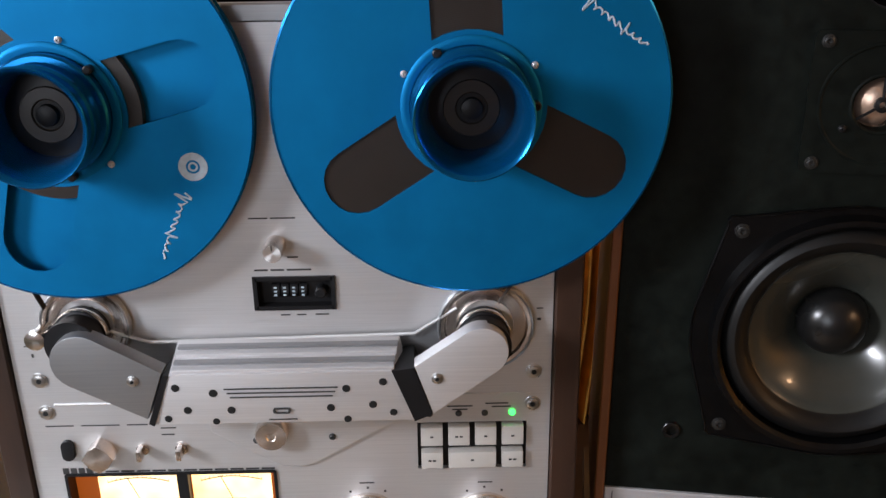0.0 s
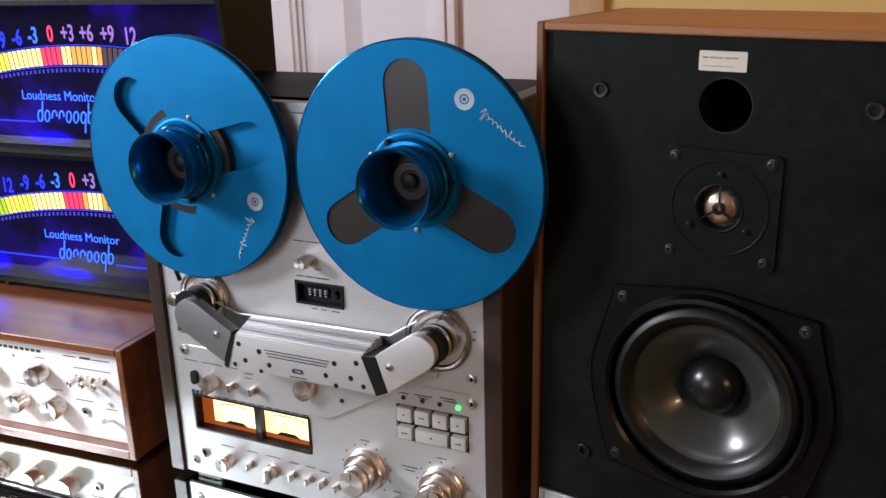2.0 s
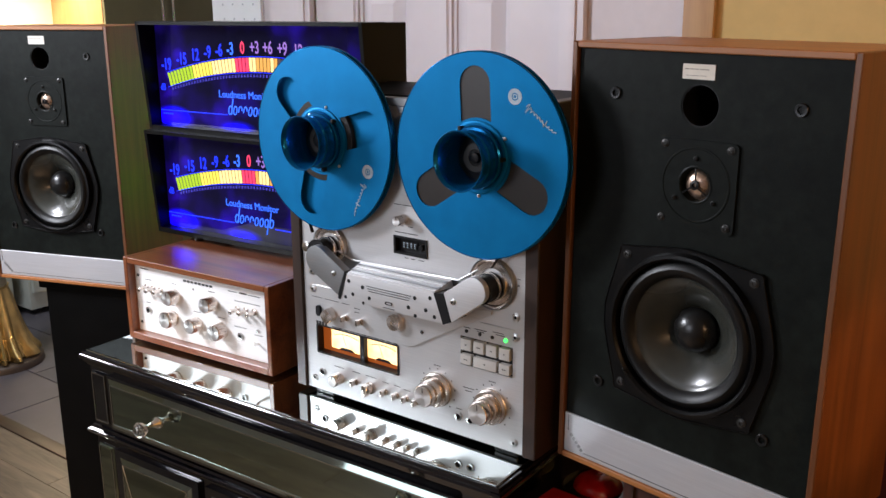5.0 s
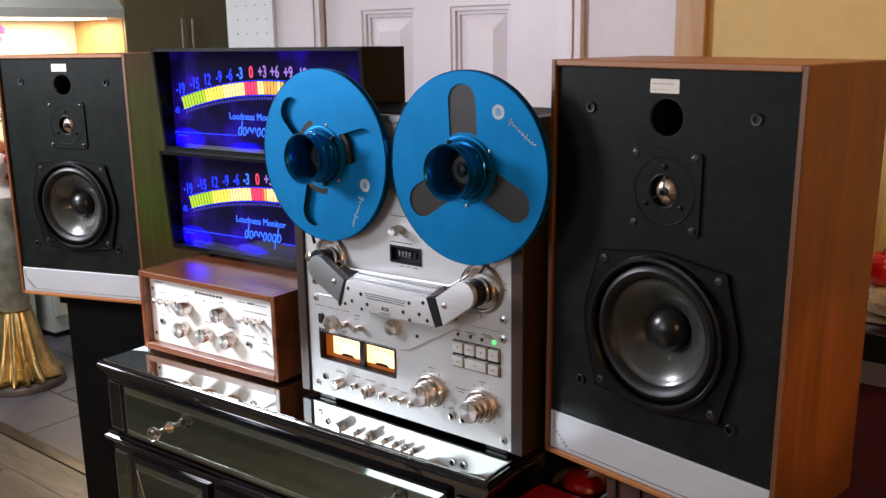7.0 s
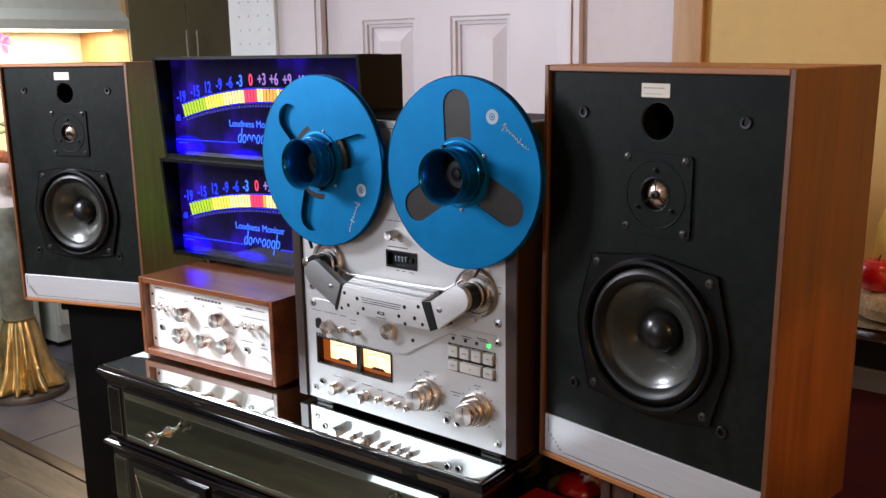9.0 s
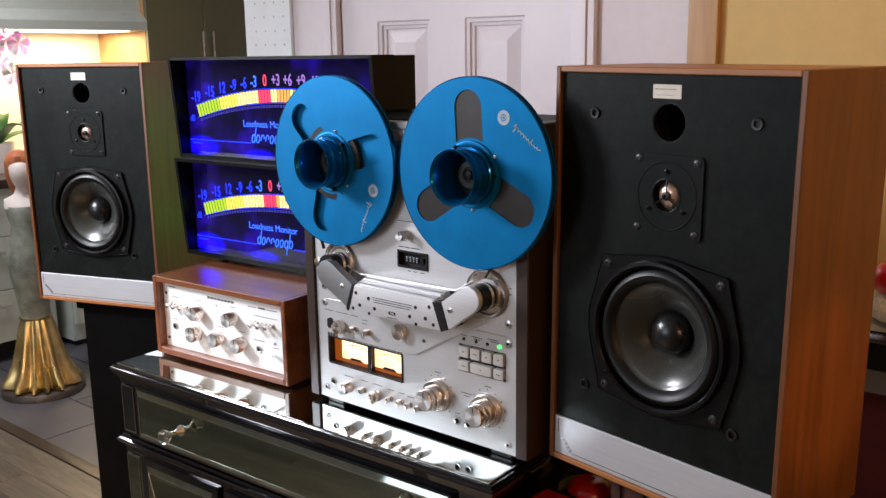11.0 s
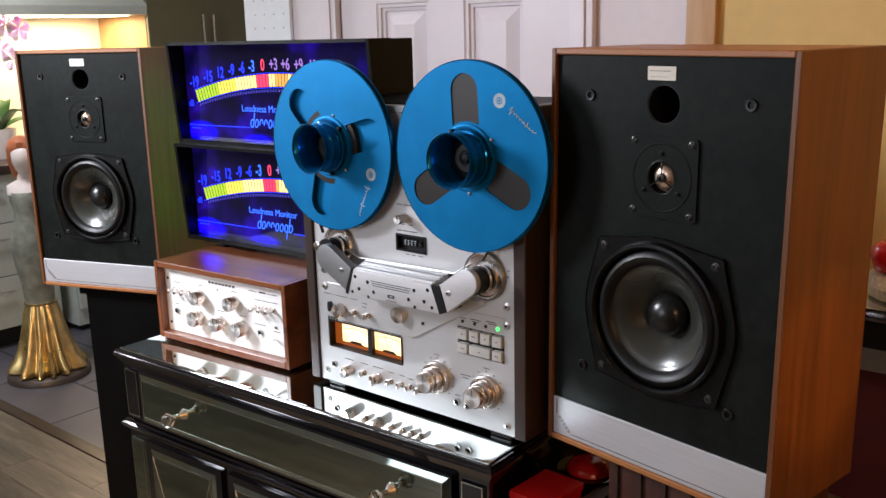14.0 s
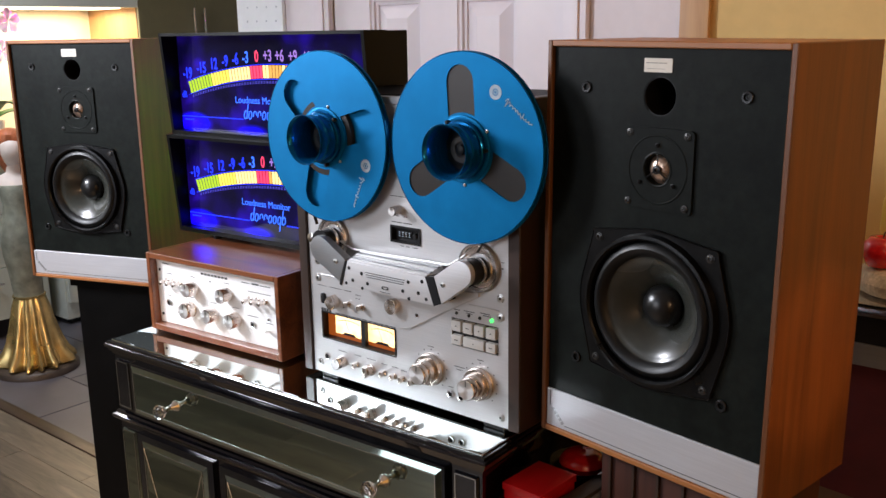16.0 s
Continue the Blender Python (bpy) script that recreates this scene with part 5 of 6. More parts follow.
bm = B(); lathe(bm, [(0.0095, 0), (0.0095, -0.003), (0.0070, -0.004), (0.0070, -0.012), (0.005, -0.013)], (-0.1755, DY, 0.914), "y", 24)
box(bm, -0.1790, -0.1720, DY - 0.019, DY - 0.008, 0.9050, 0.9230, 0.0018, 2)
part("output_knob", bm, KNOB, deck)
for x, z in ((-0.2780, 0.9160), (-0.0075, 0.9130), (0.0135, 0.9115)):
    bm = B(); lathe(bm, [(0.0062, 0), (0.0062, -0.002), (0.0040, -0.0024), (0.0036, -0.0005), (0.0003, -0.0005)], (x, DY, z), "y", 20)
    j = part("jack_socket", bm, SCREW, deck)
    bm = B(); lathe(bm, [(0.0037, -0.0008), (0.0002, -0.0010)], (x, DY, z), "y", 16)
    part("socket_hole", bm, HOLE, j)
for x, z in ((-0.0455, 0.9455), (0.0495, 0.9440)):
    bm = B(); lathe(bm, [(0.0262, 0), (0.0262, -0.0030), (0.0250, -0.0042), (0.0246, -0.0110), (0.0236, -0.0125), (0.0190, -0.0125), (0.0186, -0.0240), (0.0178, -0.0255), (0.0165, -0.0256), (0.0163, -0.0345), (0.0152, -0.0360), (0.0005, -0.0356)], (x, DY, z), "y", 60)
    k = part("level_knob", bm, KNOB, deck, "large stepped spun-metal level knob")
    bm = B(); lathe(bm, [(0.0150, -0.0350), (0.0147, -0.0363), (0.0070, -0.0361), (0.0003, -0.0358)], (x, DY, z), "y", 40)
    part("cap", bm, TURNED, k, "bright turned metal cap")
    bars("pointer", [(x - 0.0005, x + 0.0005, z + 0.010, 0.009)], DY - 0.0363, INK, k)
    bm = B()
    for n in range(11):
        a = radians(225 - 27 * n)
        cx, cz = x + 0.0312 * math.cos(a), z + 0.0312 * math.sin(a)
        box(bm, cx - 0.0009, cx + 0.0009, DY - 0.0004, DY + 0.0002, cz - 0.0009, cz + 0.0009)
    part("dial_marks", bm, INK, front, "", 0)
bars("print", [(-0.252, -0.232, 0.9320, 0.0009), (-0.214, -0.198, 0.9320, 0.0009), (-0.186, -0.164, 0.9320, 0.0009), (-0.152, -0.139, 0.9300, 0.0009), (-0.129, -0.116, 0.9300, 0.0009), (-0.110, -0.097, 0.9280, 0.0009), (-0.052, -0.040, 0.9815, 0.0009), (0.044, 0.056, 0.9800, 0.0009), (-0.012, -0.002, 0.9245, 0.0009)], DY, INK, front)
for x, z in ((-0.2935, 1.0815), (-0.2930, 1.0530), (0.0875, 1.0815), (0.0870, 1.0530), (-0.2955, 0.9020), (0.0875, 0.8990), (-0.2950, 1.345), (0.0875, 1.345)):
    screw(deck, x, z, DY, 0.0050)
bars("print", [(-0.3005, -0.2935, 1.111, 0.0009), (0.0885, 0.0935, 1.135, 0.0009), (0.0890, 0.0920, 1.126, 0.002), (-0.2960, -0.2945, 1.103, 0.003)], DY, INK, front)

# ---- kitchen beyond the passage ----
hood = thing("cooker_hood", pose(-4.2, 1.50, 1.602), "pale green enamel cooker hood, its lamp lit", "cooker hood")
bm = B()
prof = [(0.0, 0.0), (0.50, 0.0), (0.505, 0.045), (0.495, 0.06), (0.44, 0.10), (0.44, 0.22), (0.0, 0.22)]
vs = [[bm.verts.new((x, y, z)) for x, z in prof] for y in (0.0, 1.005)]
for k in range(len(prof)):
    bm.faces.new((vs[0][k], vs[0][(k + 1) % len(prof)], vs[1][(k + 1) % len(prof)], vs[1][k]))
bm.faces.new(vs[0]); bm.faces.new(vs[1][::-1])
bmesh.ops.recalc_face_normals(bm, faces=bm.faces[:])
part("body", bm, HOOD, hood)
part("lamp_cover", box(B(), 0.14, 0.42, 0.25, 0.95, -0.006, 0.0005), glow("hood_lamp_cover", (1.0, 0.86, 0.62), 4.0), hood, "glowing lamp cover", 0)
for y0, y1, z0, z1, label in ((2.505, 3.62, 0.10, 2.45, "tall olive kitchen cabinet with slim bar handles"), (1.50, 2.505, 1.83, 2.45, "olive wall cabinet over the cooker hood")):
    c = thing("kitchen_cabinet", pose(-4.2, y0, 0), label, "kitchen cabinet")
    part("carcass", box(B(), 0.0, 0.478, 0.0, y1 - y0, z0, z1), MAPLE, c, "pale wooden carcass side", 0)
    n = 3 if z0 < 1 else 2
    for k in range(n):
        w = (y1 - y0) / n
        d = part("door", box(B(), 0.480, 0.500, w * k + 0.002, w * (k + 1) - 0.002, z0 + 0.003, z1 - 0.003, 0.002, 1), OLIVE, c)
        if z0 < 1:
            y = (w - 0.030, 0.040, 0.0)[k] + w * k + (0.16 if k == 2 else 0)
            zt = 1.60 if k < 2 else 1.515
            bm = B(); sweep(bm, [(0.530, y, zt - 0.34), (0.530, y, zt)], 0.006, 10)
            for z in (zt - 0.30, zt - 0.04):
                sweep(bm, [(0.498, y, z), (0.530, y, z)], 0.004, 8)
            part("handle", bm, CHROME, d, "slim brushed bar handle")
# base cabinets under a pale worktop
for y0, y1 in ((-0.2, 0.50), (0.50, 1.14), (1.14, 1.80)):
    c = thing("base_cabinet", pose(-4.2, y0, 0), "pale sage kitchen base cabinet with drawer handles", "kitchen cabinet", "row of base cabinets")
    part("carcass", box(B(), 0.0, 0.57, 0.0, y1 - y0 - 0.001, 0.10, 0.86), SAGE, c, "", 0)
    part("kick_board", box(B(), 0.0, 0.52, 0.0, y1 - y0 - 0.001, 0.0, 0.10), BLACK, c, "", 0)
    for z0, z1 in ((0.105, 0.36), (0.364, 0.62), (0.624, 0.855)):
        d = part("drawer", box(B(), 0.5705, 0.590, 0.003, y1 - y0 - 0.004, z0, z1, 0.002, 1), SAGE, c)
        bm = B(); ym = (y1 - y0) / 2
        sweep(bm, [(0.615, ym - 0.09, z1 - 0.07), (0.615, ym + 0.09, z1 - 0.07)], 0.005, 8)
        for yy in (ym - 0.07, ym + 0.07):
            sweep(bm, [(0.588, yy, z1 - 0.07), (0.615, yy, z1 - 0.07)], 0.004, 6)
        part("handle", bm, CHROME, d)
part_ob = part("worktop", box(B(), -4.2, -3.59, -0.2, 1.855, 0.861, 0.90, 0.004), DARKWOOD)
tagged(part_ob, "dark wooden kitchen worktop", "worktop")

# orchid on the worktop
orchid = thing("orchid", pose(-3.875, 1.725, 0.90), "purple orchid in a white pot on the worktop", "houseplant")
bm = B(); lathe(bm, [(0.050, 0), (0.055, 0.01), (0.066, 0.13), (0.068, 0.15), (0.062, 0.15), (0.058, 0.13)], (0, 0, 0), "z", 32)
part("pot", bm, STATUE_SKIN, orchid, "white glazed pot")
rng = random.Random(4)
for k, (a, ln, up) in enumerate(((200, 0.20, 0.12), (250, 0.16, 0.16), (300, 0.22, 0.06), (20, 0.18, 0.10), (90, 0.20, 0.05), (140, 0.17, 0.14))):
    bm = B()
    c, n = math.cos(radians(a)), math.sin(radians(a))
    prev = None
    for j in range(9):
        f = j / 8
        w = 0.036 * math.sin(math.pi * min(0.97, 0.12 + 0.86 * f)) ** 0.7
        r, z = ln * f, 0.14 + up * math.sin(f * 2.2)
        row = [bm.verts.new((c * r - n * s * w, n * r + c * s * w, z + (0.012 if abs(s) > 0.5 else 0.0))) for s in (-1, 0, 1)]
        if prev:
            for i in range(2):
                bm.faces.new((prev[i], prev[i + 1], row[i + 1], row[i]))
        prev = row
    got = bmesh.ops.extrude_face_region(bm, geom=bm.faces[:])
    bmesh.ops.translate(bm, vec=(0, 0, 0.002), verts=[v for v in got["geom"] if isinstance(v, bmesh.types.BMVert)])
    bmesh.ops.recalc_face_normals(bm, faces=bm.faces[:])
    part("leaf", bm, LEAF, orchid)
bm = B(); stem = [(0, 0, 0.14), (0.01, -0.02, 0.40), (0.03, -0.03, 0.60), (0.06, -0.01, 0.69), (0.08, 0.05, 0.70), (0.09, 0.10, 0.66)]
sweep(bm, stem, 0.004, 6)
part("stem", bm, LEAF, orchid)
for bx, by, bz, size in ((0.09, 0.045, 0.66, 0.075), (0.10, 0.10, 0.635, 0.065), (0.09, -0.03, 0.635, 0.07), (0.09, 0.00, 0.54, 0.065), (0.10, 0.055, 0.49, 0.060), (0.09, -0.05, 0.47, 0.06)):
    bm = B()
    for j in range(5):
        a = radians(90 + 72 * j + rng.uniform(-8, 8))
        mid = bm.verts.new((bx, by, bz))
        ring = [bm.verts.new((bx + 0.010 * math.sin(3 * t + j), by + size * math.cos(a + t * 0.55) * (1 - 0.25 * t * t), bz + size * math.sin(a + t * 0.55) * (1 - 0.25 * t * t))) for t in (-1, -0.6, -0.2, 0.2, 0.6, 1)]
        for i in range(5):
            bm.faces.new((mid, ring[i], ring[i + 1]))
    bmesh.ops.recalc_face_normals(bm, faces=bm.faces[:])
    got = bmesh.ops.extrude_face_region(bm, geom=bm.faces[:])
    bmesh.ops.translate(bm, vec=(0.002, 0, 0), verts=[v for v in got["geom"] if isinstance(v, bmesh.types.BMVert)])
    part("flower", bm, PETAL, orchid, "", 60)


def statue():
    """A standing figure as one plain mesh: round base, fluted golden skirt, grey-green body, pale head, orange hair."""
    bm = B()
    mats = [BASE_STONE, GOLD, STATUE_BODY, STATUE_SKIN, STATUE_HAIR, RED]

    def stack(rows, seg, mat, flute=0.0):
        first = len(bm.faces)
        rings = []
        for z, rx, ry, ox, oy in rows:
            z = z if z < 0.35 else 0.345 + (z - 0.352) * 0.91
            amp_f = flute * max(0, 1 - z / 0.40)
            rings.append([bm.verts.new((ox + rx * (1 + amp_f * math.sin(13 * t + 2 * math.sin(3 * t))) * math.cos(t), oy + ry * (1 + amp_f * math.sin(13 * t + 2 * math.sin(3 * t))) * math.sin(t), z + 0.10 * amp_f * rx * math.sin(7 * t))) for t in (2 * math.pi * k / seg for k in range(seg))])
        for a, b in zip(rings, rings[1:]):
            for k in range(seg):
                f = bm.faces.new((a[k], a[(k + 1) % seg], b[(k + 1) % seg], b[k]))
                f.material_index = mat
        for r in (rings[0], rings[-1]):
            bm.faces.new(r).material_index = mat
    stack([(0, 0.176, 0.176, 0, 0), (0.022, 0.176, 0.176, 0, 0), (0.030, 0.168, 0.168, 0, 0)], 48, 0)
    stack([(0.030, 0.132, 0.132, 0, 0), (0.040, 0.150, 0.150, 0, 0), (0.062, 0.146, 0.146, 0, 0), (0.09, 0.126, 0.126, 0, 0), (0.14, 0.108, 0.108, 0, 0), (0.22, 0.090, 0.090, 0, 0), (0.30, 0.076, 0.076, 0, 0), (0.338, 0.064, 0.064, 0, 0), (0.344, 0.069, 0.069, 0, 0), (0.349, 0.069, 0.069, 0, 0)], 160, 1, 0.17)
    stack([(0.355, 0.062, 0.062, 0, 0), (0.45, 0.070, 0.066, 0, -0.004), (0.56, 0.085, 0.078, 0, -0.008), (0.66, 0.090, 0.085, 0, -0.008), (0.74, 0.072, 0.066, 0, -0.004), (0.80, 0.070, 0.060, 0, 0), (0.86, 0.082, 0.074, 0, 0), (0.90, 0.074, 0.074, 0, 0)], 32, 2)
    stack([(0.89, 0.066, 0.080, 0, 0), (0.93, 0.050, 0.078, 0, 0), (0.955, 0.030, 0.034, 0, 0), (0.99, 0.026, 0.026, 0, 0), (1.005, 0.036, 0.034, 0.01, 0), (1.04, 0.050, 0.045, 0.012, 0), (1.085, 0.052, 0.047, 0.010, 0), (1.115, 0.040, 0.040, 0.0, 0), (1.13, 0.014, 0.014, 0.0, 0)], 28, 3)
    stack([(0.94, 0.020, 0.040, -0.030, 0.010), (0.98, 0.038, 0.058, -0.028, 0.008), (1.04, 0.050, 0.066, -0.022, 0.004), (1.10, 0.058, 0.064, -0.012, 0.002), (1.135, 0.052, 0.052, -0.006, 0.0), (1.155, 0.030, 0.032, -0.008, 0.0), (1.162, 0.010, 0.010, -0.010, 0.0)], 28, 4)
    for cx, cy, cz in ((0.040, 0.050, 1.110), (0.020, 0.066, 1.085), (0.045, 0.045, 1.075), (0.020, 0.070, 1.035), (0.030, 0.060, 0.99), (0.015, 0.070, 0.95)):
        stack([(cz - 0.020, 0.006, 0.006, cx, cy), (cz - 0.010, 0.020, 0.020, cx, cy), (cz + 0.008, 0.022, 0.022, cx, cy), (cz + 0.020, 0.008, 0.008, cx, cy)], 12, 5)
    bmesh.ops.recalc_face_normals(bm, faces=bm.faces[:])
    ob = part("statue", bm, mats, None, "", 50)
    ob.matrix_world = pose(-3.10, 1.445, 0.0, 0, 0, -25)
    return tagged(ob, "standing figure statue in grey-green, with fluted golden skirt", "statue")


statue()
# white perforated board on the wall beside the door
FAINT_PEG = plain("grey_peg_plastic", (0.50, 0.54, 0.60), 0.5)
board = thing("wall_board", pose(-1.705, NORTH, 1.20), "white perforated board on the wall beside the door", "board")
part("board_sheet", box(B(), 0.0, 0.225, -0.014, -0.001, 0.0, 0.62, 0.003), plain("white_board", (0.84, 0.88, 0.92), 0.5, 0.0, 0.03, 30), board)
for r in range(14):
    for k in range(4):
        bm = B(); lathe(bm, [(0.0034, -0.0142), (0.0034, -0.0150), (0.0003, -0.0152)], (0.052 + 0.047 * k + 0.004 * (r % 2), 0, 0.03 + 0.044 * r), "y", 10)
        part("peg_hole", bm, FAINT_PEG, board)
# pale cooker under the hood, a green towel on its rail
cooker = thing("cooker", pose(-4.2, 1.86, 0.0), "pale grey enamel cooker under the hood", "cooker")
part("body", box(B(), 0, 0.62, 0, 0.62, 0.03, 0.86, 0.006), HOOD, cooker)
part("oven_door", box(B(), 0.6205, 0.645, 0.01, 0.61, 0.12, 0.70, 0.006), HOOD, cooker)
bm = B(); sweep(bm, [(0.69, 0.05, 0.66), (0.69, 0.57, 0.66)], 0.009, 10)
for y in (0.07, 0.55):
    sweep(bm, [(0.64, y, 0.66), (0.69, y, 0.66)], 0.006, 8)
part("oven_rail", bm, CHROME, cooker)
for x, y in ((0.03, 0.03), (0.55, 0.03), (0.03, 0.55), (0.55, 0.55)):
    part("foot", box(B(), x, x + 0.04, y, y + 0.04, 0.0, 0.0305), BLACK, cooker)
bm = B()
prev = None
for k in range(17):
    y = 1.89 + 0.20 * k / 16
    row = [bm.verts.new((-3.497 + 0.004 * math.sin(k * 0.9 + z * 5), y, z)) for z in (0.21, 0.35, 0.50, 0.60, 0.67)]
    if prev:
        for i in range(4):
            bm.faces.new((prev[i], prev[i + 1], row[i + 1], row[i]))
    prev = row
got = bmesh.ops.extrude_face_region(bm, geom=bm.faces[:])
bmesh.ops.translate(bm, vec=(0.006, 0, 0), verts=[v for v in got["geom"] if isinstance(v, bmesh.types.BMVert)])
bmesh.ops.recalc_face_normals(bm, faces=bm.faces[:])
tagged(part("towel", bm, GREEN_CLOTH, None, "", 60), "green towel hanging on the cooker rail", "towel")

# ---- beside and under the near speaker ----
TT = 0.776
table = thing("side_table", NEAR, "dark stained wooden side table under the loudspeaker", "table")
part("tabletop", box(B(), 0.0, 0.46, -0.06, 0.34, TT - 0.03, TT, 0.004), DARKWOOD, table)
for x in (0.01, 0.42):
    for y in (-0.05, 0.30):
        part("leg", box(B(), x, x + 0.03, y, y + 0.03, 0.005, TT - 0.031, 0.003), DARKWOOD, table)
part("apron", box(B(), 0.041, 0.419, -0.045, -0.025, TT - 0.10, TT - 0.0305, 0.002), DARKWOOD, table)
ped = thing("pedestal", NEAR @ pose(0, 0, TT), "reddish-brown panelled wooden pedestal on the side table", "pedestal")
part("body", box(B(), 0.085, 0.330, 0.035, 0.190, 0.0, SPK_Z - TT - 0.0125, 0.003), REDWOOD, ped)
part("cap", box(B(), 0.078, 0.337, 0.028, 0.197, SPK_Z - TT - 0.012, SPK_Z - TT, 0.003), REDWOOD, ped)
for k in range(6):
    part("batten", box(B(), 0.100 + 0.040 * k, 0.104 + 0.040 * k, 0.031, 0.0348, 0.002, SPK_Z - TT - 0.014), DARKWOOD, ped)
rail = thing("wooden_rail", pose(0.192, 0.550, TT + 0.001, 0, 0, -3), "dark grey-brown wooden rail lying on the side table", "rail")
part("bar", box(B(), 0.0, 0.026, 0.0, 0.19, 0.0, 0.030, 0.004), RAILWOOD, rail)
part("metal_edge", box(B(), 0.0262, 0.030, 0.005, 0.185, 0.0, 0.024, 0.001), STRIP, rail)
redbox = thing("red_box", pose(0.1215, 0.560, TT + 0.001, 0, 0, -3), "glossy red lacquer box beside the sideboard", "box")
part("body", box(B(), 0.0, 0.064, 0.0, 0.085, 0.0, 0.034, 0.002), RED, redbox)
part("lid", box(B(), -0.002, 0.066, -0.002, 0.087, 0.0345, 0.046, 0.002), RED, redbox)
dish = thing("red_dish", pose(0.163, 0.708, TT + 0.001), "round red lacquer dish with a domed lid", "dish")
bm = B(); lathe(bm, [(0.030, 0.0), (0.032, 0.003), (0.026, 0.008), (0.026, 0.020), (0.048, 0.032), (0.050, 0.034), (0.036, 0.0335)], (0, 0, 0), "z", 40)
part("bowl", bm, LACQUER, dish, "black lacquer footed rim")
bm = B(); lathe(bm, [(0.036, 0.0336), (0.034, 0.040), (0.027, 0.047), (0.016, 0.051), (0.005, 0.052), (0.005, 0.055), (0.001, 0.056)], (0, 0, 0), "z", 40)
part("lid", bm, RED, dish)
low = thing("low_shelf", pose(0.02, 1.06, 0), "low dark wooden shelf unit behind the loudspeaker", "shelf unit")
part("shelf_top", box(B(), 0.0, 0.30, 0.0, 0.36, 0.57, 0.60, 0.004), DARKWOOD, low)
for x in (0.0, 0.27):
    part("side_board", box(B(), x, x + 0.03, 0.0, 0.36, 0.0, 0.569, 0.002), DARKWOOD, low)
# golden drape between deck and speaker
bm = B()
prev = None
for k in range(33):
    x = 0.185 + 0.12 * k / 32
    row = [bm.verts.new((x + 0.01 * math.sin(z * 9), 1.30 + 0.018 * math.sin(k * 1.15 + 0.8 * math.sin(z * 6)), z)) for z in (0.601, 0.70, 0.80, 0.90, 0.98, 1.02)]
    if prev:
        for i in range(5):
            bm.faces.new((prev[i], prev[i + 1], row[i + 1], row[i]))
    prev = row
got = bmesh.ops.extrude_face_region(bm, geom=bm.faces[:])
bmesh.ops.translate(bm, vec=(0, 0.004, 0), verts=[v for v in got["geom"] if isinstance(v, bmesh.types.BMVert)])
bmesh.ops.recalc_face_normals(bm, faces=bm.faces[:])
tagged(part("golden_cloth", bm, GOLD_CLOTH, None, "", 60), "folded golden cloth standing on the low shelf", "cloth")
# cabinet with ornaments by the ochre wall
sh = thing("display_cabinet", pose(0.345, 1.22, 0), "dark red display cabinet with metal-edged top by the wall", "cabinet")
part("body", box(B(), 0.0, 0.9, 0.0, 0.36, 0.0, 0.872, 0.004), DARKRED, sh)
part("metal_edge", box(B(), -0.008, 0.908, -0.008, 0.37, 0.8725, 0.912, 0.003), ALU_DARK, sh, "dull metal edge")
part("top_board", box(B(), -0.004, 0.904, -0.004, 0.366, 0.9125, 0.962, 0.004), BLACK, sh)
part("top_edge", box(B(), -0.008, 0.908, -0.008, 0.37, 0.9625, 0.985, 0.003), CHROME, sh)
STONE = plain("cream_stone", (0.52, 0.42, 0.28), 0.8, 0.0, 0.35, 160, 0.6)
slab_base = thing("stone_base", pose(0.470, 1.325, 0.9855), "rough cream stone base on the display cabinet", "base")
rng = random.Random(9)
bm = B(); lathe(bm, [(0.070, 0.0), (0.090, 0.006), (0.096, 0.026), (0.088, 0.044), (0.070, 0.050), (0.010, 0.050)], (0, 0, 0), "z", 28)
for v in bm.verts:
    v.co.x += rng.uniform(-0.002, 0.002)
    v.co.y += rng.uniform(-0.002, 0.002)
part("block", bm, STONE, slab_base)
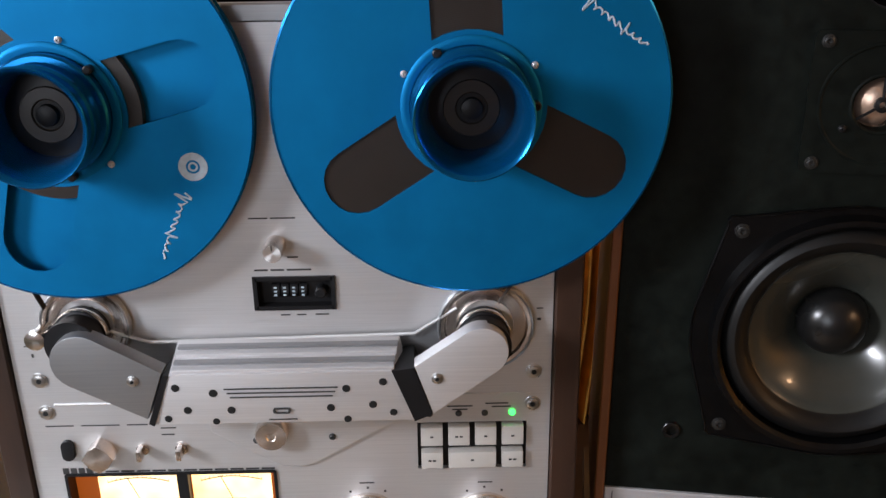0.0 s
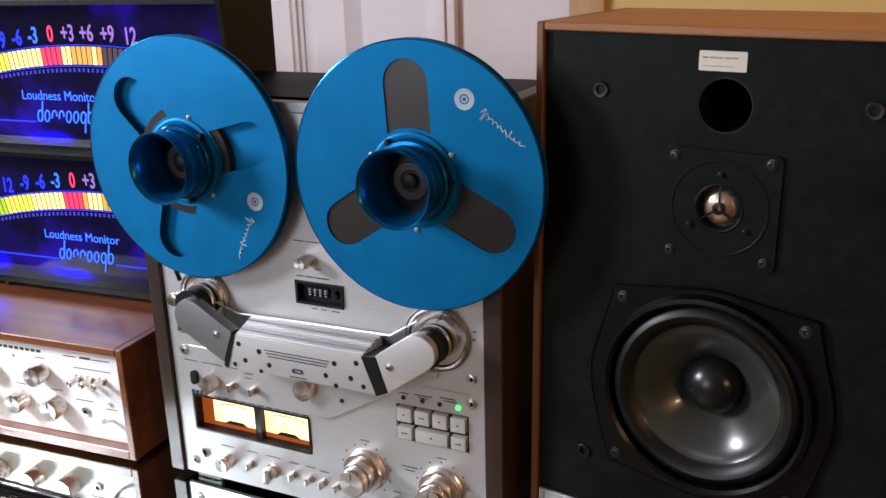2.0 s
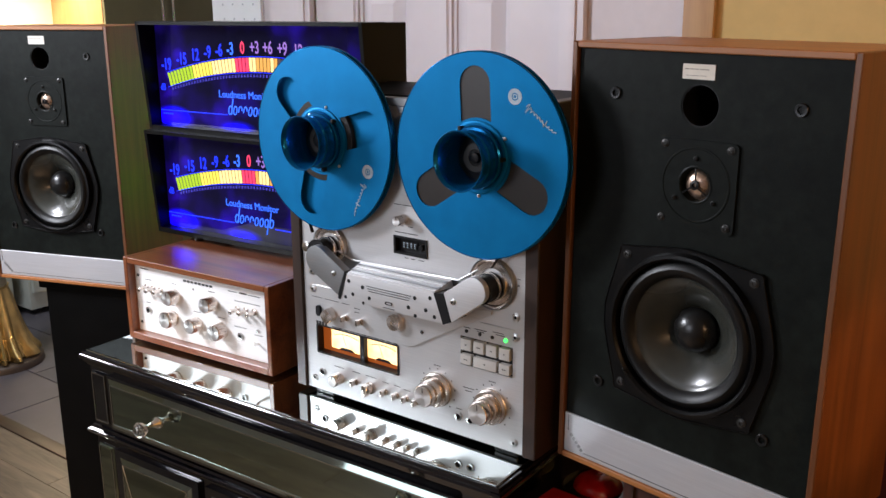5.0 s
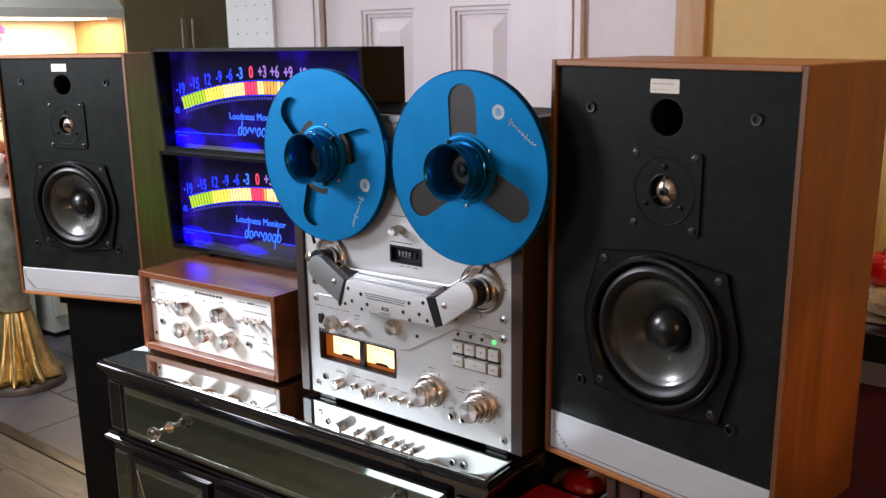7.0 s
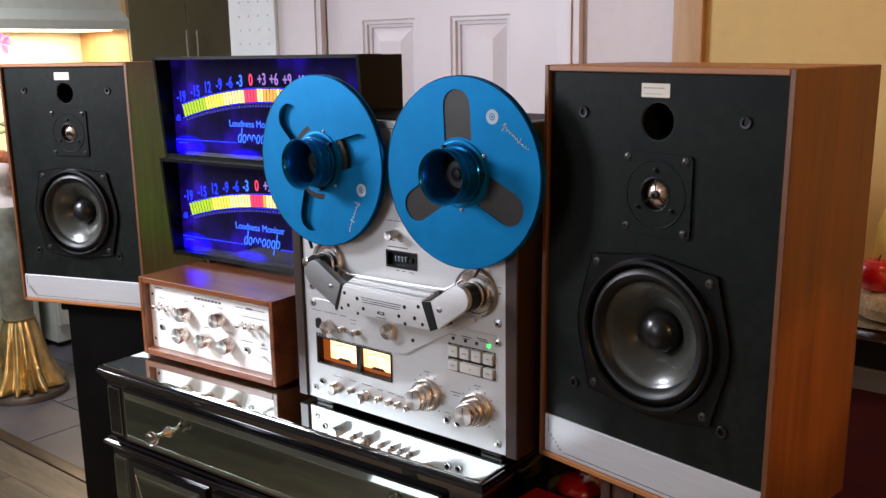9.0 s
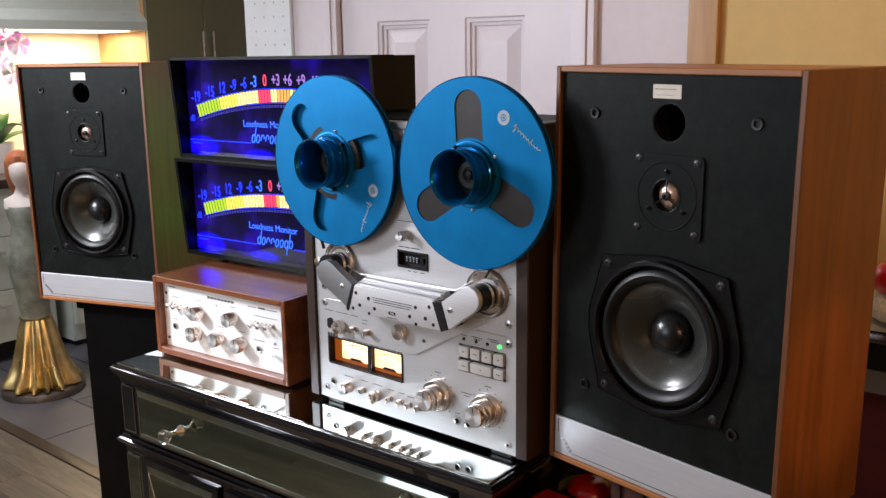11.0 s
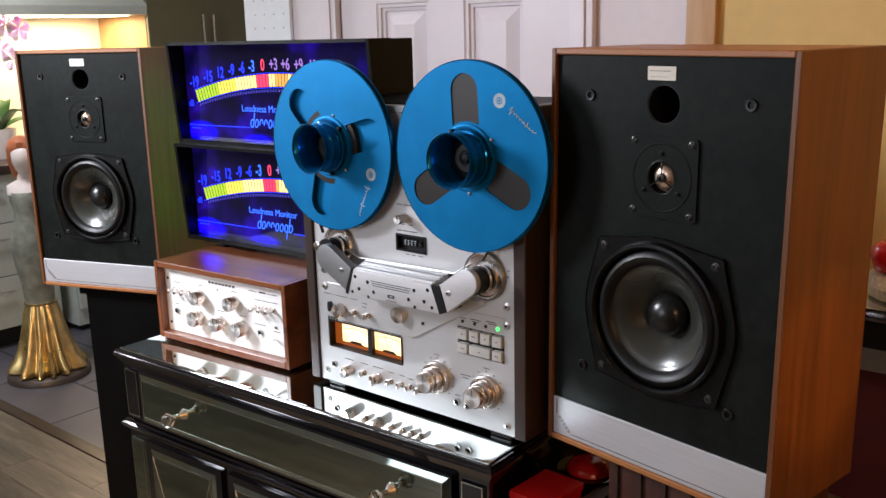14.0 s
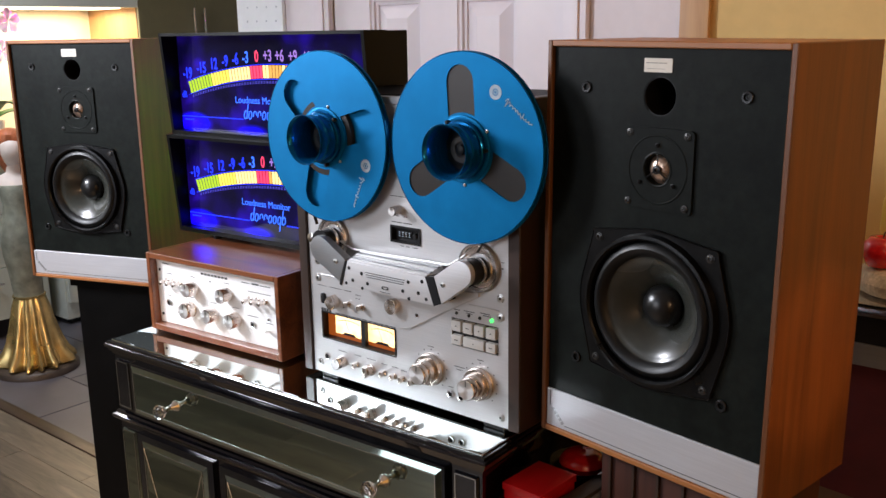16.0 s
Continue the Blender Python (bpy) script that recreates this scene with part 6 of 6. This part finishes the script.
for dx, dy, r in ((-0.050, -0.040, 0.033), (0.020, -0.052, 0.034), (0.055, 0.000, 0.030)):
    apple = thing("ornament_apple", pose(0.470 + dx, 1.325 + dy, 1.0356), "glossy red ceramic apple on the stone base", "ornament", "apples on the stone base")
    bm = B(); lathe(bm, [(r * 0.35, 0.0), (r * 0.75, r * 0.12), (r, r * 0.80), (r * 0.92, r * 1.35), (r * 0.60, r * 1.68), (r * 0.25, r * 1.66), (r * 0.10, r * 1.50)], (0, 0, 0), "z", 32)
    body = part("body", bm, RED, apple, "", 60)
    bm = B(); sweep(bm, [(0, 0, r * 1.48), (0.001, 0.001, r * 1.75), (0.003, 0.001, r * 1.95)], 0.0013, 6)
    part("stalk", bm, DARKWOOD, body)
vase = thing("vase", pose(0.470, 1.352, 1.0356), "yellow glazed jug with a dark opening, behind the apples", "vase")
bm = B(); lathe(bm, [(0.045, 0.0), (0.060, 0.010), (0.072, 0.060), (0.070, 0.110), (0.056, 0.150), (0.046, 0.170), (0.052, 0.185), (0.046, 0.185), (0.040, 0.168)], (0, 0, 0), "z", 40)
jug = part("body", bm, YELLOW, vase, "", 50)
bm = B(); sweep(bm, [(0.045, -0.01, 0.16), (0.085, -0.02, 0.15), (0.100, -0.02, 0.11), (0.090, -0.015, 0.07), (0.068, -0.01, 0.055)], 0.007, 10)
part("ear", bm, YELLOW, jug)

# ---- floor pieces ----
me = bpy.data.meshes.new("plank")
bm = B(); box(bm, 0, 1.182, 0, 0.1303, -0.0038, 0.0, 0.0012, 1); bm.to_mesh(me); bm.free()
me.materials.append(PLANK)
for j in range(20):
    for k in range(5):
        x, y = -4.3 + 1.183 * k - (0.39 * (j % 3)) % 1.0, FLOOR_EDGE - 0.025 - 0.131 * (j + 1)
        ob = new("plank", me)
        ob.parent = floor
        cut = max(0.0, -4.39 - x)
        ob.location = (x + cut, y, 0.0)
        ob.scale.x = 1 - cut / 1.182
me = bpy.data.meshes.new("tile")
bm = B(); box(bm, 0, 0.595, 0, 0.295, -0.0055, 0.0, 0.0015, 1); bm.to_mesh(me); bm.free()
me.materials.append(TILE)
for j in range(9):
    for k in range(5):
        ob = new("tile", me)
        ob.parent = kitchen_floor
        ob.location = (-4.36 + 0.601 * k + 0.30 * (j % 2), FLOOR_EDGE + 0.027 + 0.301 * j, 0.0)
